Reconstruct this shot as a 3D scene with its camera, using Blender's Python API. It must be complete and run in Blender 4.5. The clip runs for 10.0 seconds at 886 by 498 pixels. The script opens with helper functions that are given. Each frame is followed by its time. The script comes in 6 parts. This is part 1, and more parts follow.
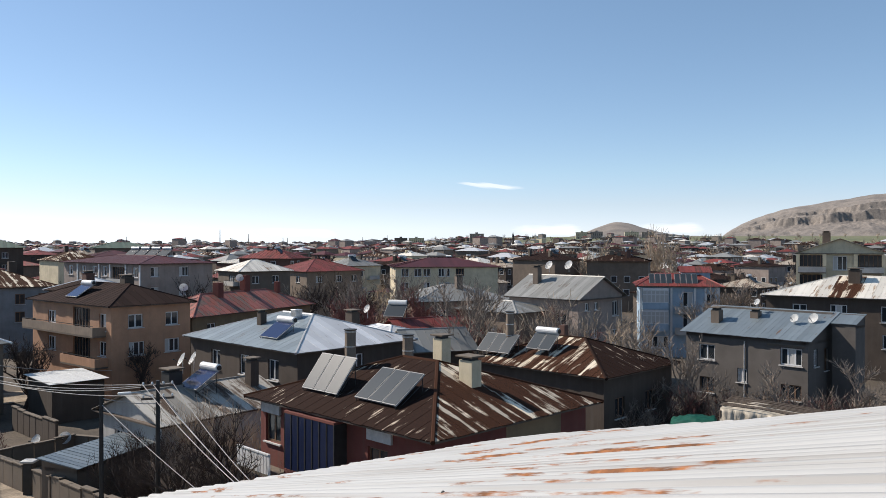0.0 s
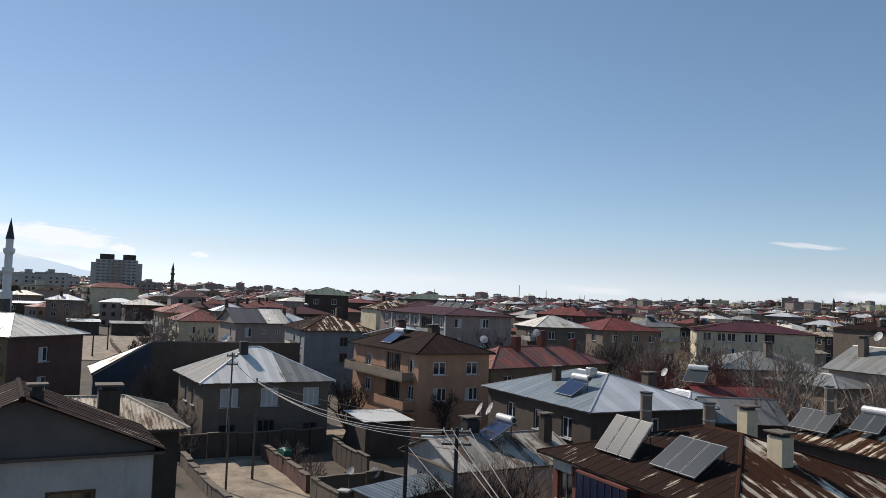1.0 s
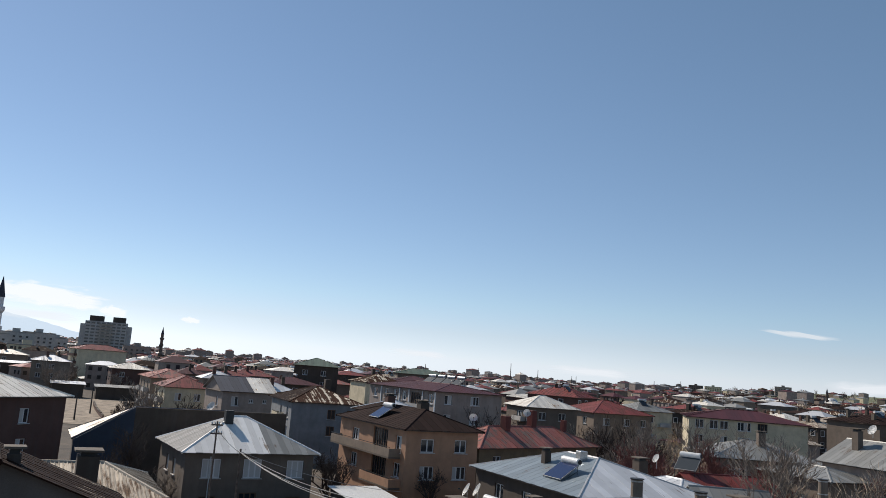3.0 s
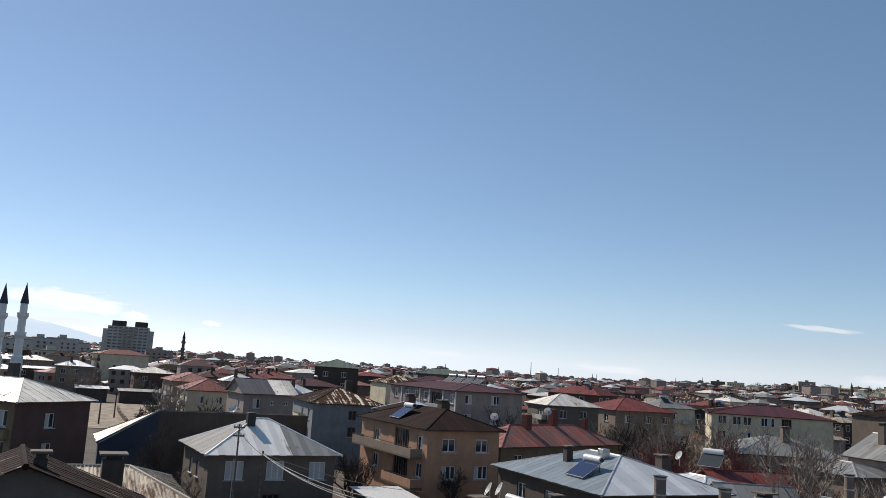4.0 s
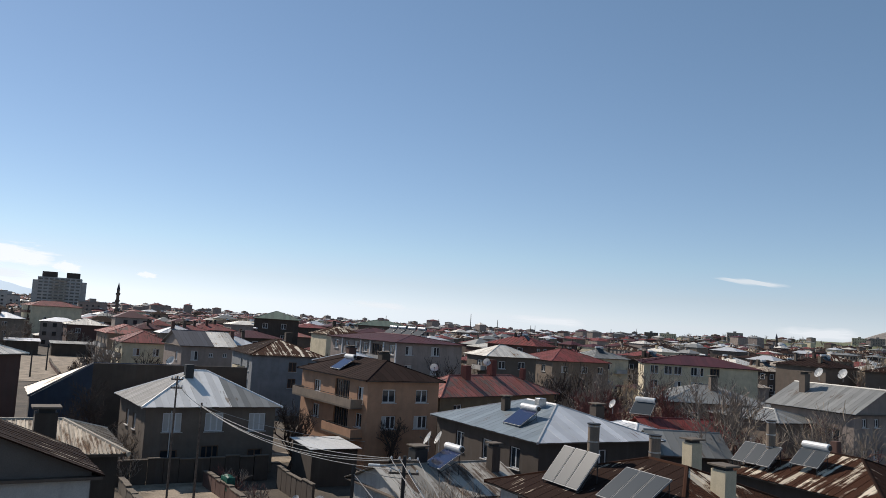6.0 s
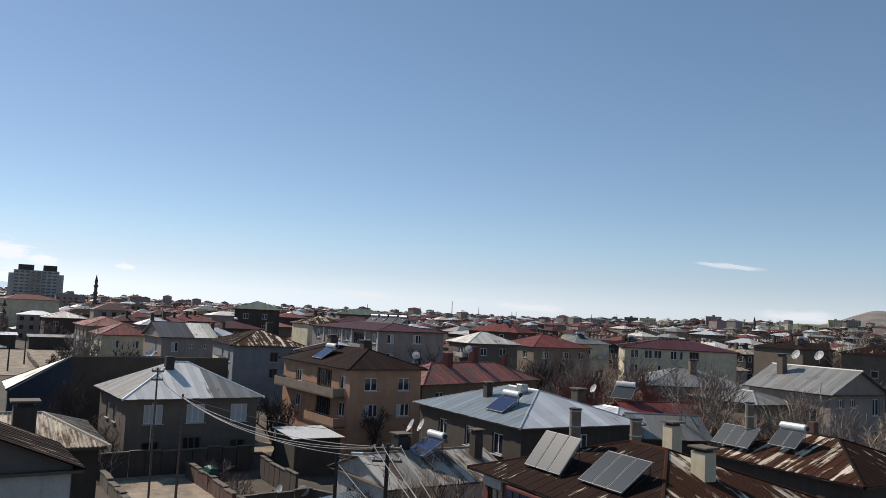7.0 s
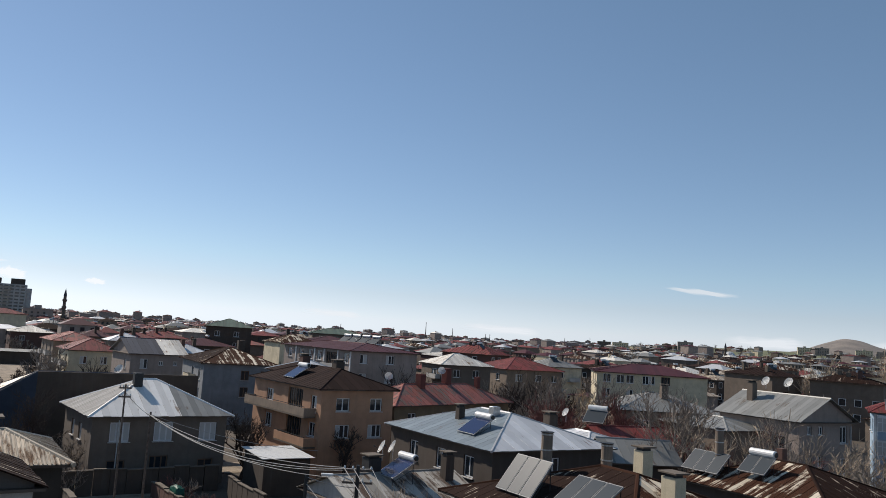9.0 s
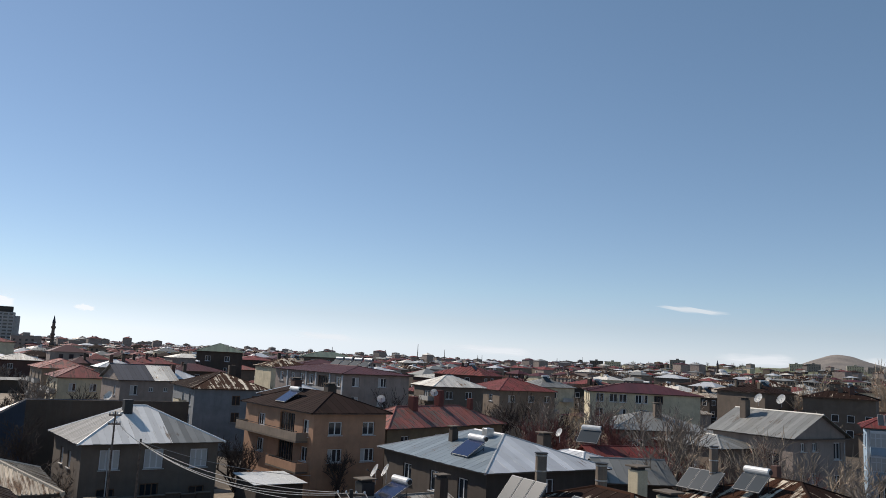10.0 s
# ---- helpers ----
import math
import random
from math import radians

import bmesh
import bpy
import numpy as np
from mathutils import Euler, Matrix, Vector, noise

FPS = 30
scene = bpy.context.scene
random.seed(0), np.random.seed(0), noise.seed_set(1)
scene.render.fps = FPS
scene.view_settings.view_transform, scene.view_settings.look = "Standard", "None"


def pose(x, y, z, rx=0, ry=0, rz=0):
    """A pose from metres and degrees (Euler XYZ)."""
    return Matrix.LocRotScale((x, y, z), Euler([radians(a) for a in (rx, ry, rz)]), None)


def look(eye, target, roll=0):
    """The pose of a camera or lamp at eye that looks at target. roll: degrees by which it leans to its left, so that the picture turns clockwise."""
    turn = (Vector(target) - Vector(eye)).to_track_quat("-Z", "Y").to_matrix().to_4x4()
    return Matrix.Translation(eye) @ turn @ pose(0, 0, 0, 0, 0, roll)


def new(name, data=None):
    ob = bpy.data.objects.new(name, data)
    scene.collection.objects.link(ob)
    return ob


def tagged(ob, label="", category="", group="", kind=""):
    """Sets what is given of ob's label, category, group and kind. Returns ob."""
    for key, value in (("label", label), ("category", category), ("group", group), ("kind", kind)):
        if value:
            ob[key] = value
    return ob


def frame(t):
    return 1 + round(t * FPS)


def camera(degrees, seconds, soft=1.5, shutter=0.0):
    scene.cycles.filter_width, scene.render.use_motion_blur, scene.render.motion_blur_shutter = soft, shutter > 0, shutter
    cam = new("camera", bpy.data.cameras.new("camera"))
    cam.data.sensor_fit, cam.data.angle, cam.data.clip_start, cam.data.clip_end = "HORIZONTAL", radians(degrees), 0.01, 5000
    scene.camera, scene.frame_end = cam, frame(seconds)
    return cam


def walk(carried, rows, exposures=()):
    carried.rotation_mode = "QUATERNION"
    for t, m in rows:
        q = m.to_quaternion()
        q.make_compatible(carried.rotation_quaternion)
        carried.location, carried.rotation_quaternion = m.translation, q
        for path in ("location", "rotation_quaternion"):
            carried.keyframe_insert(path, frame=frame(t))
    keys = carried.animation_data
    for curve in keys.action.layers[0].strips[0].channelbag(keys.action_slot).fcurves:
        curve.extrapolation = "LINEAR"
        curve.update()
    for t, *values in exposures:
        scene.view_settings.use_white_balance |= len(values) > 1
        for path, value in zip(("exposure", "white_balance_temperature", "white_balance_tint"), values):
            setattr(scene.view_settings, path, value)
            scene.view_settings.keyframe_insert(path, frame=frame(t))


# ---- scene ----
EYE = 14.5
cam = camera(57.7, 10.0, 0.6)
PATH = [
    (0.0, pose(0, 0, EYE, 89.65, -0.00, -0.00)),
    (0.1, pose(0, 0, EYE, 90.39, -0.31, 6.24)),
    (0.2, pose(0, 0, EYE, 90.93, -0.08, 11.81)),
    (0.3, pose(0, 0, EYE, 91.75, -0.57, 16.15)),
    (0.4, pose(0, 0, EYE, 92.55, -1.23, 18.35)),
    (0.5, pose(0, 0, EYE, 92.99, -1.90, 20.06)),
    (1.0, pose(0, 0, EYE, 93.36, -2.16, 20.89)),
    (1.5, pose(0, 0, EYE, 95.25, -3.01, 21.33)),
    (2.0, pose(0, 0, EYE, 96.67, -4.02, 20.26)),
    (2.5, pose(0, 0, EYE, 97.92, -4.08, 20.00)),
    (3.8, pose(0, 0, EYE, 99.23, -4.05, 21.46)),
    (4.0, pose(0, 0, EYE, 98.61, -3.54, 21.65)),
    (4.5, pose(0, 0, EYE, 98.42, -3.91, 21.40)),
    (5.0, pose(0, 0, EYE, 96.88, -4.34, 20.76)),
    (5.5, pose(0, 0, EYE, 95.81, -3.85, 19.40)),
    (6.0, pose(0, 0, EYE, 95.48, -3.49, 17.44)),
    (6.2, pose(0, 0, EYE, 96.18, -2.50, 16.91)),
    (7.3, pose(0, 0, EYE, 94.34, -2.77, 15.98)),
    (7.5, pose(0, 0, EYE, 95.04, -3.07, 16.33)),
    (8.0, pose(0, 0, EYE, 96.23, -3.12, 15.22)),
    (8.5, pose(0, 0, EYE, 95.74, -3.72, 15.49)),
    (9.0, pose(0, 0, EYE, 96.27, -3.67, 14.25)),
    (9.5, pose(0, 0, EYE, 96.37, -3.37, 15.32)),
    (10.0, pose(0, 0, EYE, 97.82, -2.83, 13.69)),
]
walk(cam, PATH, [(0.0, 0.55), (0.1, 0.44), (0.2, 0.34), (0.3, 0.27), (0.5, 0.18), (1.0, 0.15), (2.5, 0.15), (4.5, 0.24), (6.0, 0.16), (8.0, 0.13), (10.0, 0.13)])

# ---- light ----
SUN_AZ, SUN_EL = 68.0, 41.0      # degrees to the left of straight ahead, and above the horizon
world = bpy.data.worlds.new("sky")
scene.world = world
world.use_nodes = True
wn = world.node_tree
sky = wn.nodes.new("ShaderNodeTexSky")
sky.sky_type, sky.sun_disc = "NISHITA", False
sky.sun_elevation, sky.sun_rotation = radians(SUN_EL), radians(-SUN_AZ)
sky.altitude, sky.air_density, sky.dust_density, sky.ozone_density = 2300, 1.0, 0.55, 1.4
split, join = wn.nodes.new("ShaderNodeSeparateColor"), wn.nodes.new("ShaderNodeCombineColor")
wn.links.new(sky.outputs[0], split.inputs[0])


def sky_math(rule, a, b):
    n = wn.nodes.new("ShaderNodeMath")
    n.operation = rule
    for sock, value in zip(n.inputs, (a, b)):
        if isinstance(value, float):
            sock.default_value = value
        else:
            wn.links.new(value, sock)
    return n.outputs[0]


# dry mountain air: keeps the low sky from going green and yellow
red_c, green_c, blue_c = split.outputs
red_o = sky_math("MINIMUM", sky_math("MULTIPLY", red_c, 1.04), sky_math("MULTIPLY", green_c, 0.955))
blue_o = sky_math("MAXIMUM", blue_c, sky_math("MULTIPLY", green_c, 1.055))
green_o = sky_math("MINIMUM", green_c, sky_math("MULTIPLY", sky_math("ADD", red_o, blue_o), 0.502))
# thin even haze over the whole dome
for value, veil, sock in zip((red_o, green_o, blue_o), (0.31, 0.64, 0.85), join.inputs):
    wn.links.new(sky_math("ADD", sky_math("MULTIPLY", value, 0.88), veil), sock)
wn.links.new(join.outputs[0], wn.nodes["Background"].inputs[0])
wn.nodes["Background"].inputs[1].default_value = 0.0915
sun = new("sun", bpy.data.lights.new("sun", "SUN"))
sun.data.energy, sun.data.angle, sun.data.color = 4.2, radians(0.53), (1.0, 0.905, 0.80)
sun_to = Vector((-math.sin(radians(SUN_AZ)) * math.cos(radians(SUN_EL)), math.cos(radians(SUN_AZ)) * math.cos(radians(SUN_EL)), math.sin(radians(SUN_EL))))
sun.matrix_world = look(sun_to * 100, (0, 0, 0))


# ---- materials ----
def material(name, rough=0.8, metal=0.0):
    m = bpy.data.materials.new(name)
    m.use_nodes = True
    b = m.node_tree.nodes["Principled BSDF"]
    b.inputs["Roughness"].default_value, b.inputs["Metallic"].default_value = rough, metal
    return m, m.node_tree, b


def node(nt, kind, **values):
    n = nt.nodes.new("ShaderNode" + kind)
    for key, value in values.items():
        n.inputs[key.replace("_", " ")].default_value = value
    return n


def noise_of(nt, vec, scale, detail=5.0, rough=0.6, stretch=None):
    if stretch:
        mp = node(nt, "Mapping", Scale=stretch)
        nt.links.new(vec, mp.inputs["Vector"])
        vec = mp.outputs[0]
    n = node(nt, "TexNoise", Scale=scale, Detail=detail, Roughness=rough)
    nt.links.new(vec, n.inputs["Vector"])
    return n.outputs[0]


def ramp(nt, fac, stops):
    r = nt.nodes.new("ShaderNodeValToRGB")
    els = r.color_ramp.elements
    while len(els) < len(stops):
        els.new(0.5)
    for e, (p, c) in zip(els, stops):
        e.position, e.color = p, (c, c, c, 1) if isinstance(c, (int, float)) else (*c, 1)
    nt.links.new(fac, r.inputs[0])
    return r.outputs[0]


def mix(nt, fac, a, b, mode="MIX"):
    m = nt.nodes.new("ShaderNodeMix")
    m.data_type, m.blend_type = "RGBA", mode
    for sock, value in ((m.inputs[0], fac), (m.inputs[6], a), (m.inputs[7], b)):
        if isinstance(value, bpy.types.NodeSocket):
            nt.links.new(value, sock)
        elif isinstance(value, (int, float)):
            sock.default_value = value
        else:
            sock.default_value = (*value, 1)
    return m.outputs[2]


def bump(nt, b, height, strength=0.3, distance=0.02):
    n = node(nt, "Bump", Strength=strength, Distance=distance)
    nt.links.new(height, n.inputs["Height"])
    nt.links.new(n.outputs[0], b.inputs["Normal"])


def scaled(c, k):
    return tuple(min(1.0, v * k) for v in c)


def plaster(name, c, dirt=0.45, rough=0.9):
    """Rendered wall: stains running down, patches and fine grain. c is scaled down evenly, which deepens the shade on
    walls.
    """
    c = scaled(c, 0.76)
    m, nt, b = material(name, rough)
    co = nt.nodes.new("ShaderNodeTexCoord").outputs["Object"]
    patch = noise_of(nt, co, 0.55, 6)
    runs = noise_of(nt, co, 1.0, 5, 0.7, (2.2, 2.2, 0.16))
    grain = noise_of(nt, co, 28, 4)
    col = mix(nt, ramp(nt, patch, ((0.35, 0.0), (0.68, 1.0))), scaled(c, 0.8), scaled(c, 1.12))
    col = mix(nt, ramp(nt, runs, ((0.5, 0.0), (0.75, dirt))), col, (0.09, 0.08, 0.07))
    col = mix(nt, 0.25, col, ramp(nt, grain, ((0.3, 0.3), (0.7, 0.75))), "OVERLAY")
    nt.links.new(col, b.inputs["Base Color"])
    bump(nt, b, grain, 0.25, 0.01)
    return m


def sheet_metal(name, c, rust=0.0, rough=0.42, metal=0.35, rust_c=(0.16, 0.06, 0.028), dark=(0.06, 0.035, 0.025), tone=0.25, streaks=(3.4, 0.26, 1), grime_shade=0.0, edge=0.07):
    """Painted or zinc roofing sheet, with rust that runs down the slope; uv is in metres, v up the slope."""
    c = scaled(c, 0.9)
    m, nt, b = material(name, rough, metal)
    b.inputs["Specular IOR Level"].default_value = 0.22
    uv = nt.nodes.new("ShaderNodeTexCoord").outputs["UV"]
    info = nt.nodes.new("ShaderNodeObjectInfo").outputs["Random"]
    geo = nt.nodes.new("ShaderNodeNewGeometry").outputs["Random Per Island"]
    tint = node(nt, "Math")
    nt.links.new(info, tint.inputs[0])
    nt.links.new(geo, tint.inputs[1])
    half = node(nt, "Math")
    half.operation = "FRACT"
    nt.links.new(tint.outputs[0], half.inputs[0])
    wear = noise_of(nt, uv, 0.5, 6)
    streak = noise_of(nt, uv, 1.0, 6, 0.65, streaks)
    fine = noise_of(nt, uv, 12, 4)
    col = mix(nt, half.outputs[0], scaled(c, 1 - tone), scaled(c, 1 + tone * 0.6))
    col = mix(nt, ramp(nt, wear, ((0.4, 0.0), (0.75, 0.35))), col, scaled(c, 0.6))
    # dark lines up the sheet: dirt, with rib shading put into the colour
    if grime_shade > 0:
        lines = noise_of(nt, uv, 1.0, 3, 0.5, (21, 0.35, 1))
        col = mix(nt, ramp(nt, lines, ((0.5, 0.0), (0.66, grime_shade))), col, (0.20, 0.17, 0.14))
    if rust > 0:
        both = mix(nt, 0.35, streak, wear)
        lo = 0.62 - 0.3 * rust
        rc = mix(nt, ramp(nt, fine, ((0.35, 0.0), (0.65, 1.0))), dark, rust_c)
        mask = ramp(nt, both, ((lo, 0.0), (lo + edge, 1.0)))
        col = mix(nt, mask, col, rc)
        nt.links.new(ramp(nt, mask, ((0.0, metal), (1.0, 0.0))), b.inputs["Metallic"])
        nt.links.new(ramp(nt, mask, ((0.0, rough), (1.0, 0.85))), b.inputs["Roughness"])
    nt.links.new(col, b.inputs["Base Color"])
    bump(nt, b, wear, 0.35, 0.05)
    return m


def earth(name, c1, c2, scale=0.4):
    """Ground with patches and grit."""
    c1, c2 = scaled(c1, 0.8), scaled(c2, 0.8)
    m, nt, b = material(name, 0.95)
    co = nt.nodes.new("ShaderNodeTexCoord").outputs["Object"]
    big, small = noise_of(nt, co, scale, 7), noise_of(nt, co, scale * 18, 5)
    col = mix(nt, ramp(nt, big, ((0.35, 0.0), (0.65, 1.0))), c1, c2)
    col = mix(nt, 0.4, col, ramp(nt, small, ((0.3, 0.15), (0.7, 0.85))), "OVERLAY")
    nt.links.new(col, b.inputs["Base Color"])
    bump(nt, b, small, 0.5, 0.05)
    return m


def plain(name, c, rough=0.6, metal=0.0, vary=0.15, scale=3.0):
    """Paint, bark or metal with a soft mottle."""
    c = scaled(c, 0.82)
    m, nt, b = material(name, rough, metal)
    co = nt.nodes.new("ShaderNodeTexCoord").outputs["Object"]
    n = noise_of(nt, co, scale, 6)
    nt.links.new(mix(nt, ramp(nt, n, ((0.35, 0.0), (0.65, 1.0))), scaled(c, 1 - vary), scaled(c, 1 + vary)), b.inputs["Base Color"])
    return m


M = {
    "plaster_red": plaster("red plaster", (0.19, 0.055, 0.042), 0.3),
    "plaster_peach": plaster("peach plaster", (0.52, 0.295, 0.18), 0.22),
    "plaster_grey": plaster("grey plaster", (0.19, 0.148, 0.115), 0.5),
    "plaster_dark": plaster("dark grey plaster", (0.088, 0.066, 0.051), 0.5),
    "plaster_cream": plaster("cream plaster", (0.76, 0.655, 0.46), 0.2),
    "plaster_white": plaster("white plaster", (0.54, 0.52, 0.49), 0.25),
    "plaster_yellow": plaster("ochre plaster", (0.27, 0.19, 0.11), 0.3),
    "plaster_blue": plaster("grey blue plaster", (0.27, 0.285, 0.30), 0.25),
    "plaster_sky": plaster("light blue plaster", (0.40, 0.53, 0.65), 0.15),
    "plaster_navy": plaster("dark blue plaster", (0.045, 0.06, 0.09), 0.3),
    "plaster_mauve": plaster("pale mauve plaster", (0.40, 0.325, 0.28), 0.3),
    "plaster_brick": plaster("bare brick and mortar", (0.145, 0.075, 0.058), 0.4),
    "plaster_slate": plaster("cold grey cement plaster", (0.145, 0.128, 0.115), 0.4),
    # the shade among the shrubs is put into this bark's colour
    "bark_dark": plain("dark wet bark", (0.075, 0.053, 0.042), 0.95, 0, 0.3, 5),
    "plaster_tan": plaster("tan grey plaster", (0.29, 0.225, 0.17), 0.35),
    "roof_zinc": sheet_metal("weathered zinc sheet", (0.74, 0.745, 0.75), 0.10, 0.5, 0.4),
    "roof_ash": sheet_metal("dull pale zinc sheet", (0.88, 0.86, 0.82), 0.22, 0.5, 0.25, (0.34, 0.28, 0.22), (0.22, 0.18, 0.15), 0.22),
    "roof_oldred": sheet_metal("brown rusted corrugated sheet", (0.50, 0.41, 0.32), 0.66, 0.75, 0.0, (0.14, 0.058, 0.032), (0.045, 0.024, 0.016), 0.2, (2.6, 0.2, 1)),
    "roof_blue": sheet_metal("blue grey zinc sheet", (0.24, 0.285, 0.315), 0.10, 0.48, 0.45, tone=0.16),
    "roof_pale": sheet_metal("pale zinc sheet with stains", (0.82, 0.77, 0.68), 0.28, 0.5, 0.35, (0.30, 0.20, 0.12), (0.16, 0.11, 0.08)),
    "roof_rust": sheet_metal("rusted zinc sheet", (0.84, 0.73, 0.57), 0.62, 0.5, 0.4, (0.085, 0.035, 0.019), (0.014, 0.009, 0.007), 0.3, streaks=(1.5, 0.11, 1), edge=0.045),
    "roof_rustdark": sheet_metal("dark rusted sheet", (0.50, 0.42, 0.33), 0.77, 0.8, 0.0, (0.034, 0.016, 0.011), (0.014, 0.009, 0.007), 0.06, (3.4, 0.35, 1), edge=0.035),
    "roof_brown": sheet_metal("brown painted sheet", (0.034, 0.020, 0.017), 0.1, 0.85, 0.0, (0.05, 0.026, 0.018)),
    "roof_red": sheet_metal("red painted sheet", (0.22, 0.05, 0.042), 0.40, 0.55, 0.1, (0.12, 0.045, 0.038), (0.07, 0.04, 0.035)),
    "roof_maroon": sheet_metal("maroon painted sheet", (0.085, 0.022, 0.024), 0.0, 0.55, 0.1),
    "roof_green": sheet_metal("green painted sheet", (0.13, 0.17, 0.125), 0.25, 0.5, 0.2, (0.22, 0.21, 0.18), (0.10, 0.09, 0.08)),
    "roof_white": sheet_metal("white painted corrugated sheet", (0.47, 0.47, 0.46), 0.25, 0.55, 0.0, (0.34, 0.135, 0.05), (0.13, 0.06, 0.03), 0.05, (6.5, 0.9, 1), 0.35, 0.035),
    "roof_faded": sheet_metal("faded red sheet worn to primer", (0.36, 0.125, 0.095), 0.42, 0.5, 0.2, (0.20, 0.155, 0.135), (0.11, 0.07, 0.06), 0.3, (1.6, 0.5, 1)),
    "roof_patch": sheet_metal("patched zinc and tarred sheet", (0.46, 0.43, 0.38), 0.40, 0.6, 0.15, (0.14, 0.09, 0.06), (0.05, 0.04, 0.035), 0.5, (1.4, 0.2, 1)),
    "roof_corrugated": sheet_metal("pale corrugated sheet going to rust", (0.50, 0.43, 0.34), 0.40, 0.6, 0.15, (0.18, 0.10, 0.05), (0.08, 0.05, 0.035), 0.5, (4.5, 0.6, 1), 0.7),
    # for one left slope: its lower brightness is put into a darker matte sheet
    "roof_dull": sheet_metal("dull weathered zinc sheet", (0.27, 0.265, 0.255), 0.2, 0.7, 0.0, (0.12, 0.10, 0.085), (0.08, 0.07, 0.06), 0.3),
    "roof_slate": sheet_metal("dark blue painted sheet", (0.06, 0.065, 0.085), 0.0, 0.7, 0.0),
    "roof_dirty": sheet_metal("dirty corrugated sheet", (0.56, 0.48, 0.38), 0.42, 0.55, 0.4, (0.17, 0.085, 0.05), (0.07, 0.045, 0.035), 0.3, (2.4, 0.2, 1)),
    "roof_grey": sheet_metal("dull grey zinc sheet", (0.30, 0.30, 0.285), 0.18, 0.55, 0.4, (0.14, 0.10, 0.07), (0.09, 0.07, 0.06)),
    "soffit": plain("dark timber soffit", (0.12, 0.09, 0.07), 0.8),
    "fascia": plain("pale sheet fascia", (0.5, 0.5, 0.5), 0.5, 0.3),
    "frame_white": plain("white window frame", (0.72, 0.72, 0.72), 0.4, 0, 0.06),
    "frame_brown": plain("brown timber frame", (0.16, 0.09, 0.05), 0.6),
    "sill": plain("stone sill", (0.55, 0.54, 0.52), 0.7),
    "concrete": plaster("weathered concrete", (0.175, 0.14, 0.107), 0.5),
    "steel": plain("bare galvanised steel", (0.55, 0.55, 0.55), 0.35, 0.8, 0.2),
    "iron": plain("dark iron", (0.05, 0.05, 0.05), 0.6, 0.5),
    "collector_frame": plain("dull aluminium frame", (0.30, 0.30, 0.30), 0.6, 0.0, 0.1),
    "tank": plain("white enamelled tank", (0.78, 0.78, 0.76), 0.35, 0, 0.06),
    "dish": plain("white dish paint", (0.85, 0.85, 0.83), 0.5, 0, 0.1),
    "timber": plain("old grey timber", (0.13, 0.10, 0.08), 0.85, 0, 0.35, 6),
    "bark": plain("grey brown bark", (0.30, 0.245, 0.20), 0.95, 0, 0.3, 5),
    "bark_tan": plain("pale tan twigs", (0.52, 0.41, 0.30), 0.95, 0, 0.25, 0.4),
    "bark_red": plain("reddish twigs", (0.20, 0.085, 0.07), 0.95, 0, 0.3, 3),
    "wire": plain("pale cable sheath", (0.42, 0.41, 0.39), 0.6),
    "tarp_green": plain("green tarpaulin", (0.02, 0.17, 0.12), 0.5),
    "tarp_pale": plain("pale plastic sheeting", (0.50, 0.44, 0.35), 0.6, 0, 0.3),
    "curtain_blue": plain("blue glazing and curtain", (0.010, 0.018, 0.055), 0.3),
    "balcony": plain("balcony front paint", (0.36, 0.32, 0.26), 0.7),
    "ground": earth("dry earth and scrub", (0.06, 0.048, 0.036), (0.13, 0.10, 0.072), 0.25),
    "road": earth("packed earth road", (0.20, 0.16, 0.115), (0.44, 0.355, 0.265), 0.45),
    "garden": earth("dark garden soil with dead grass", (0.05, 0.04, 0.03), (0.13, 0.10, 0.065), 0.6),
    "fields": earth("spring grass on fields", (0.13, 0.15, 0.07), (0.20, 0.19, 0.10), 0.006),
    "hill": earth("bare brown hillside", (0.19, 0.168, 0.15), (0.29, 0.25, 0.215), 0.012),
    "rock": earth("pale cliff rock", (0.22, 0.17, 0.13), (0.42, 0.34, 0.26), 0.05),
}
m, nt, b = material("window glass", 0.08)
b.inputs["Base Color"].default_value = (0.025, 0.03, 0.035, 1)
M["glass"] = m
m, nt, b = material("collector glass", 0.42)
b.inputs["Base Color"].default_value = (0.035, 0.045, 0.055, 1)
M["collector"] = m
m, nt, b = material("vacuum tube glass", 0.12)
b.inputs["Base Color"].default_value = (0.02, 0.03, 0.08, 1)
M["tubes"] = m
m, nt, b = material("net curtain", 0.9)
b.inputs["Base Color"].default_value = (0.45, 0.44, 0.42, 1)
M["curtain"] = m
for key in ("roof_rustdark", "roof_rust"):
    M[key].node_tree.nodes["Principled BSDF"].inputs["Specular IOR Level"].default_value = 0.07
M["roof_brown"].node_tree.nodes["Principled BSDF"].inputs["Specular IOR Level"].default_value = 0.06
M["collector"].node_tree.nodes["Principled BSDF"].inputs["Specular IOR Level"].default_value = 0.14


# ---- building blocks ----
def mesh_object(name, verts, faces, mats, parent=None, face_mats=None, uvs=None):
    me = bpy.data.meshes.new(name)
    me.from_pydata(verts, [], faces)
    for mt in (mats if isinstance(mats, (list, tuple)) else [mats]):
        me.materials.append(mt)
    if face_mats:
        me.polygons.foreach_set("material_index", face_mats)
    if uvs:
        me.uv_layers.new(name="uv").data.foreach_set("uv", [c for uv in uvs for c in uv])
    ob = new(name, me)
    ob.parent = parent
    return ob


def part(name, bm, mat, parent, label=""):
    me = bpy.data.meshes.new(name)
    bm.to_mesh(me)
    bm.free()
    me.materials.append(mat)
    ob = new(name, me)
    ob.parent = parent
    return tagged(ob, label)


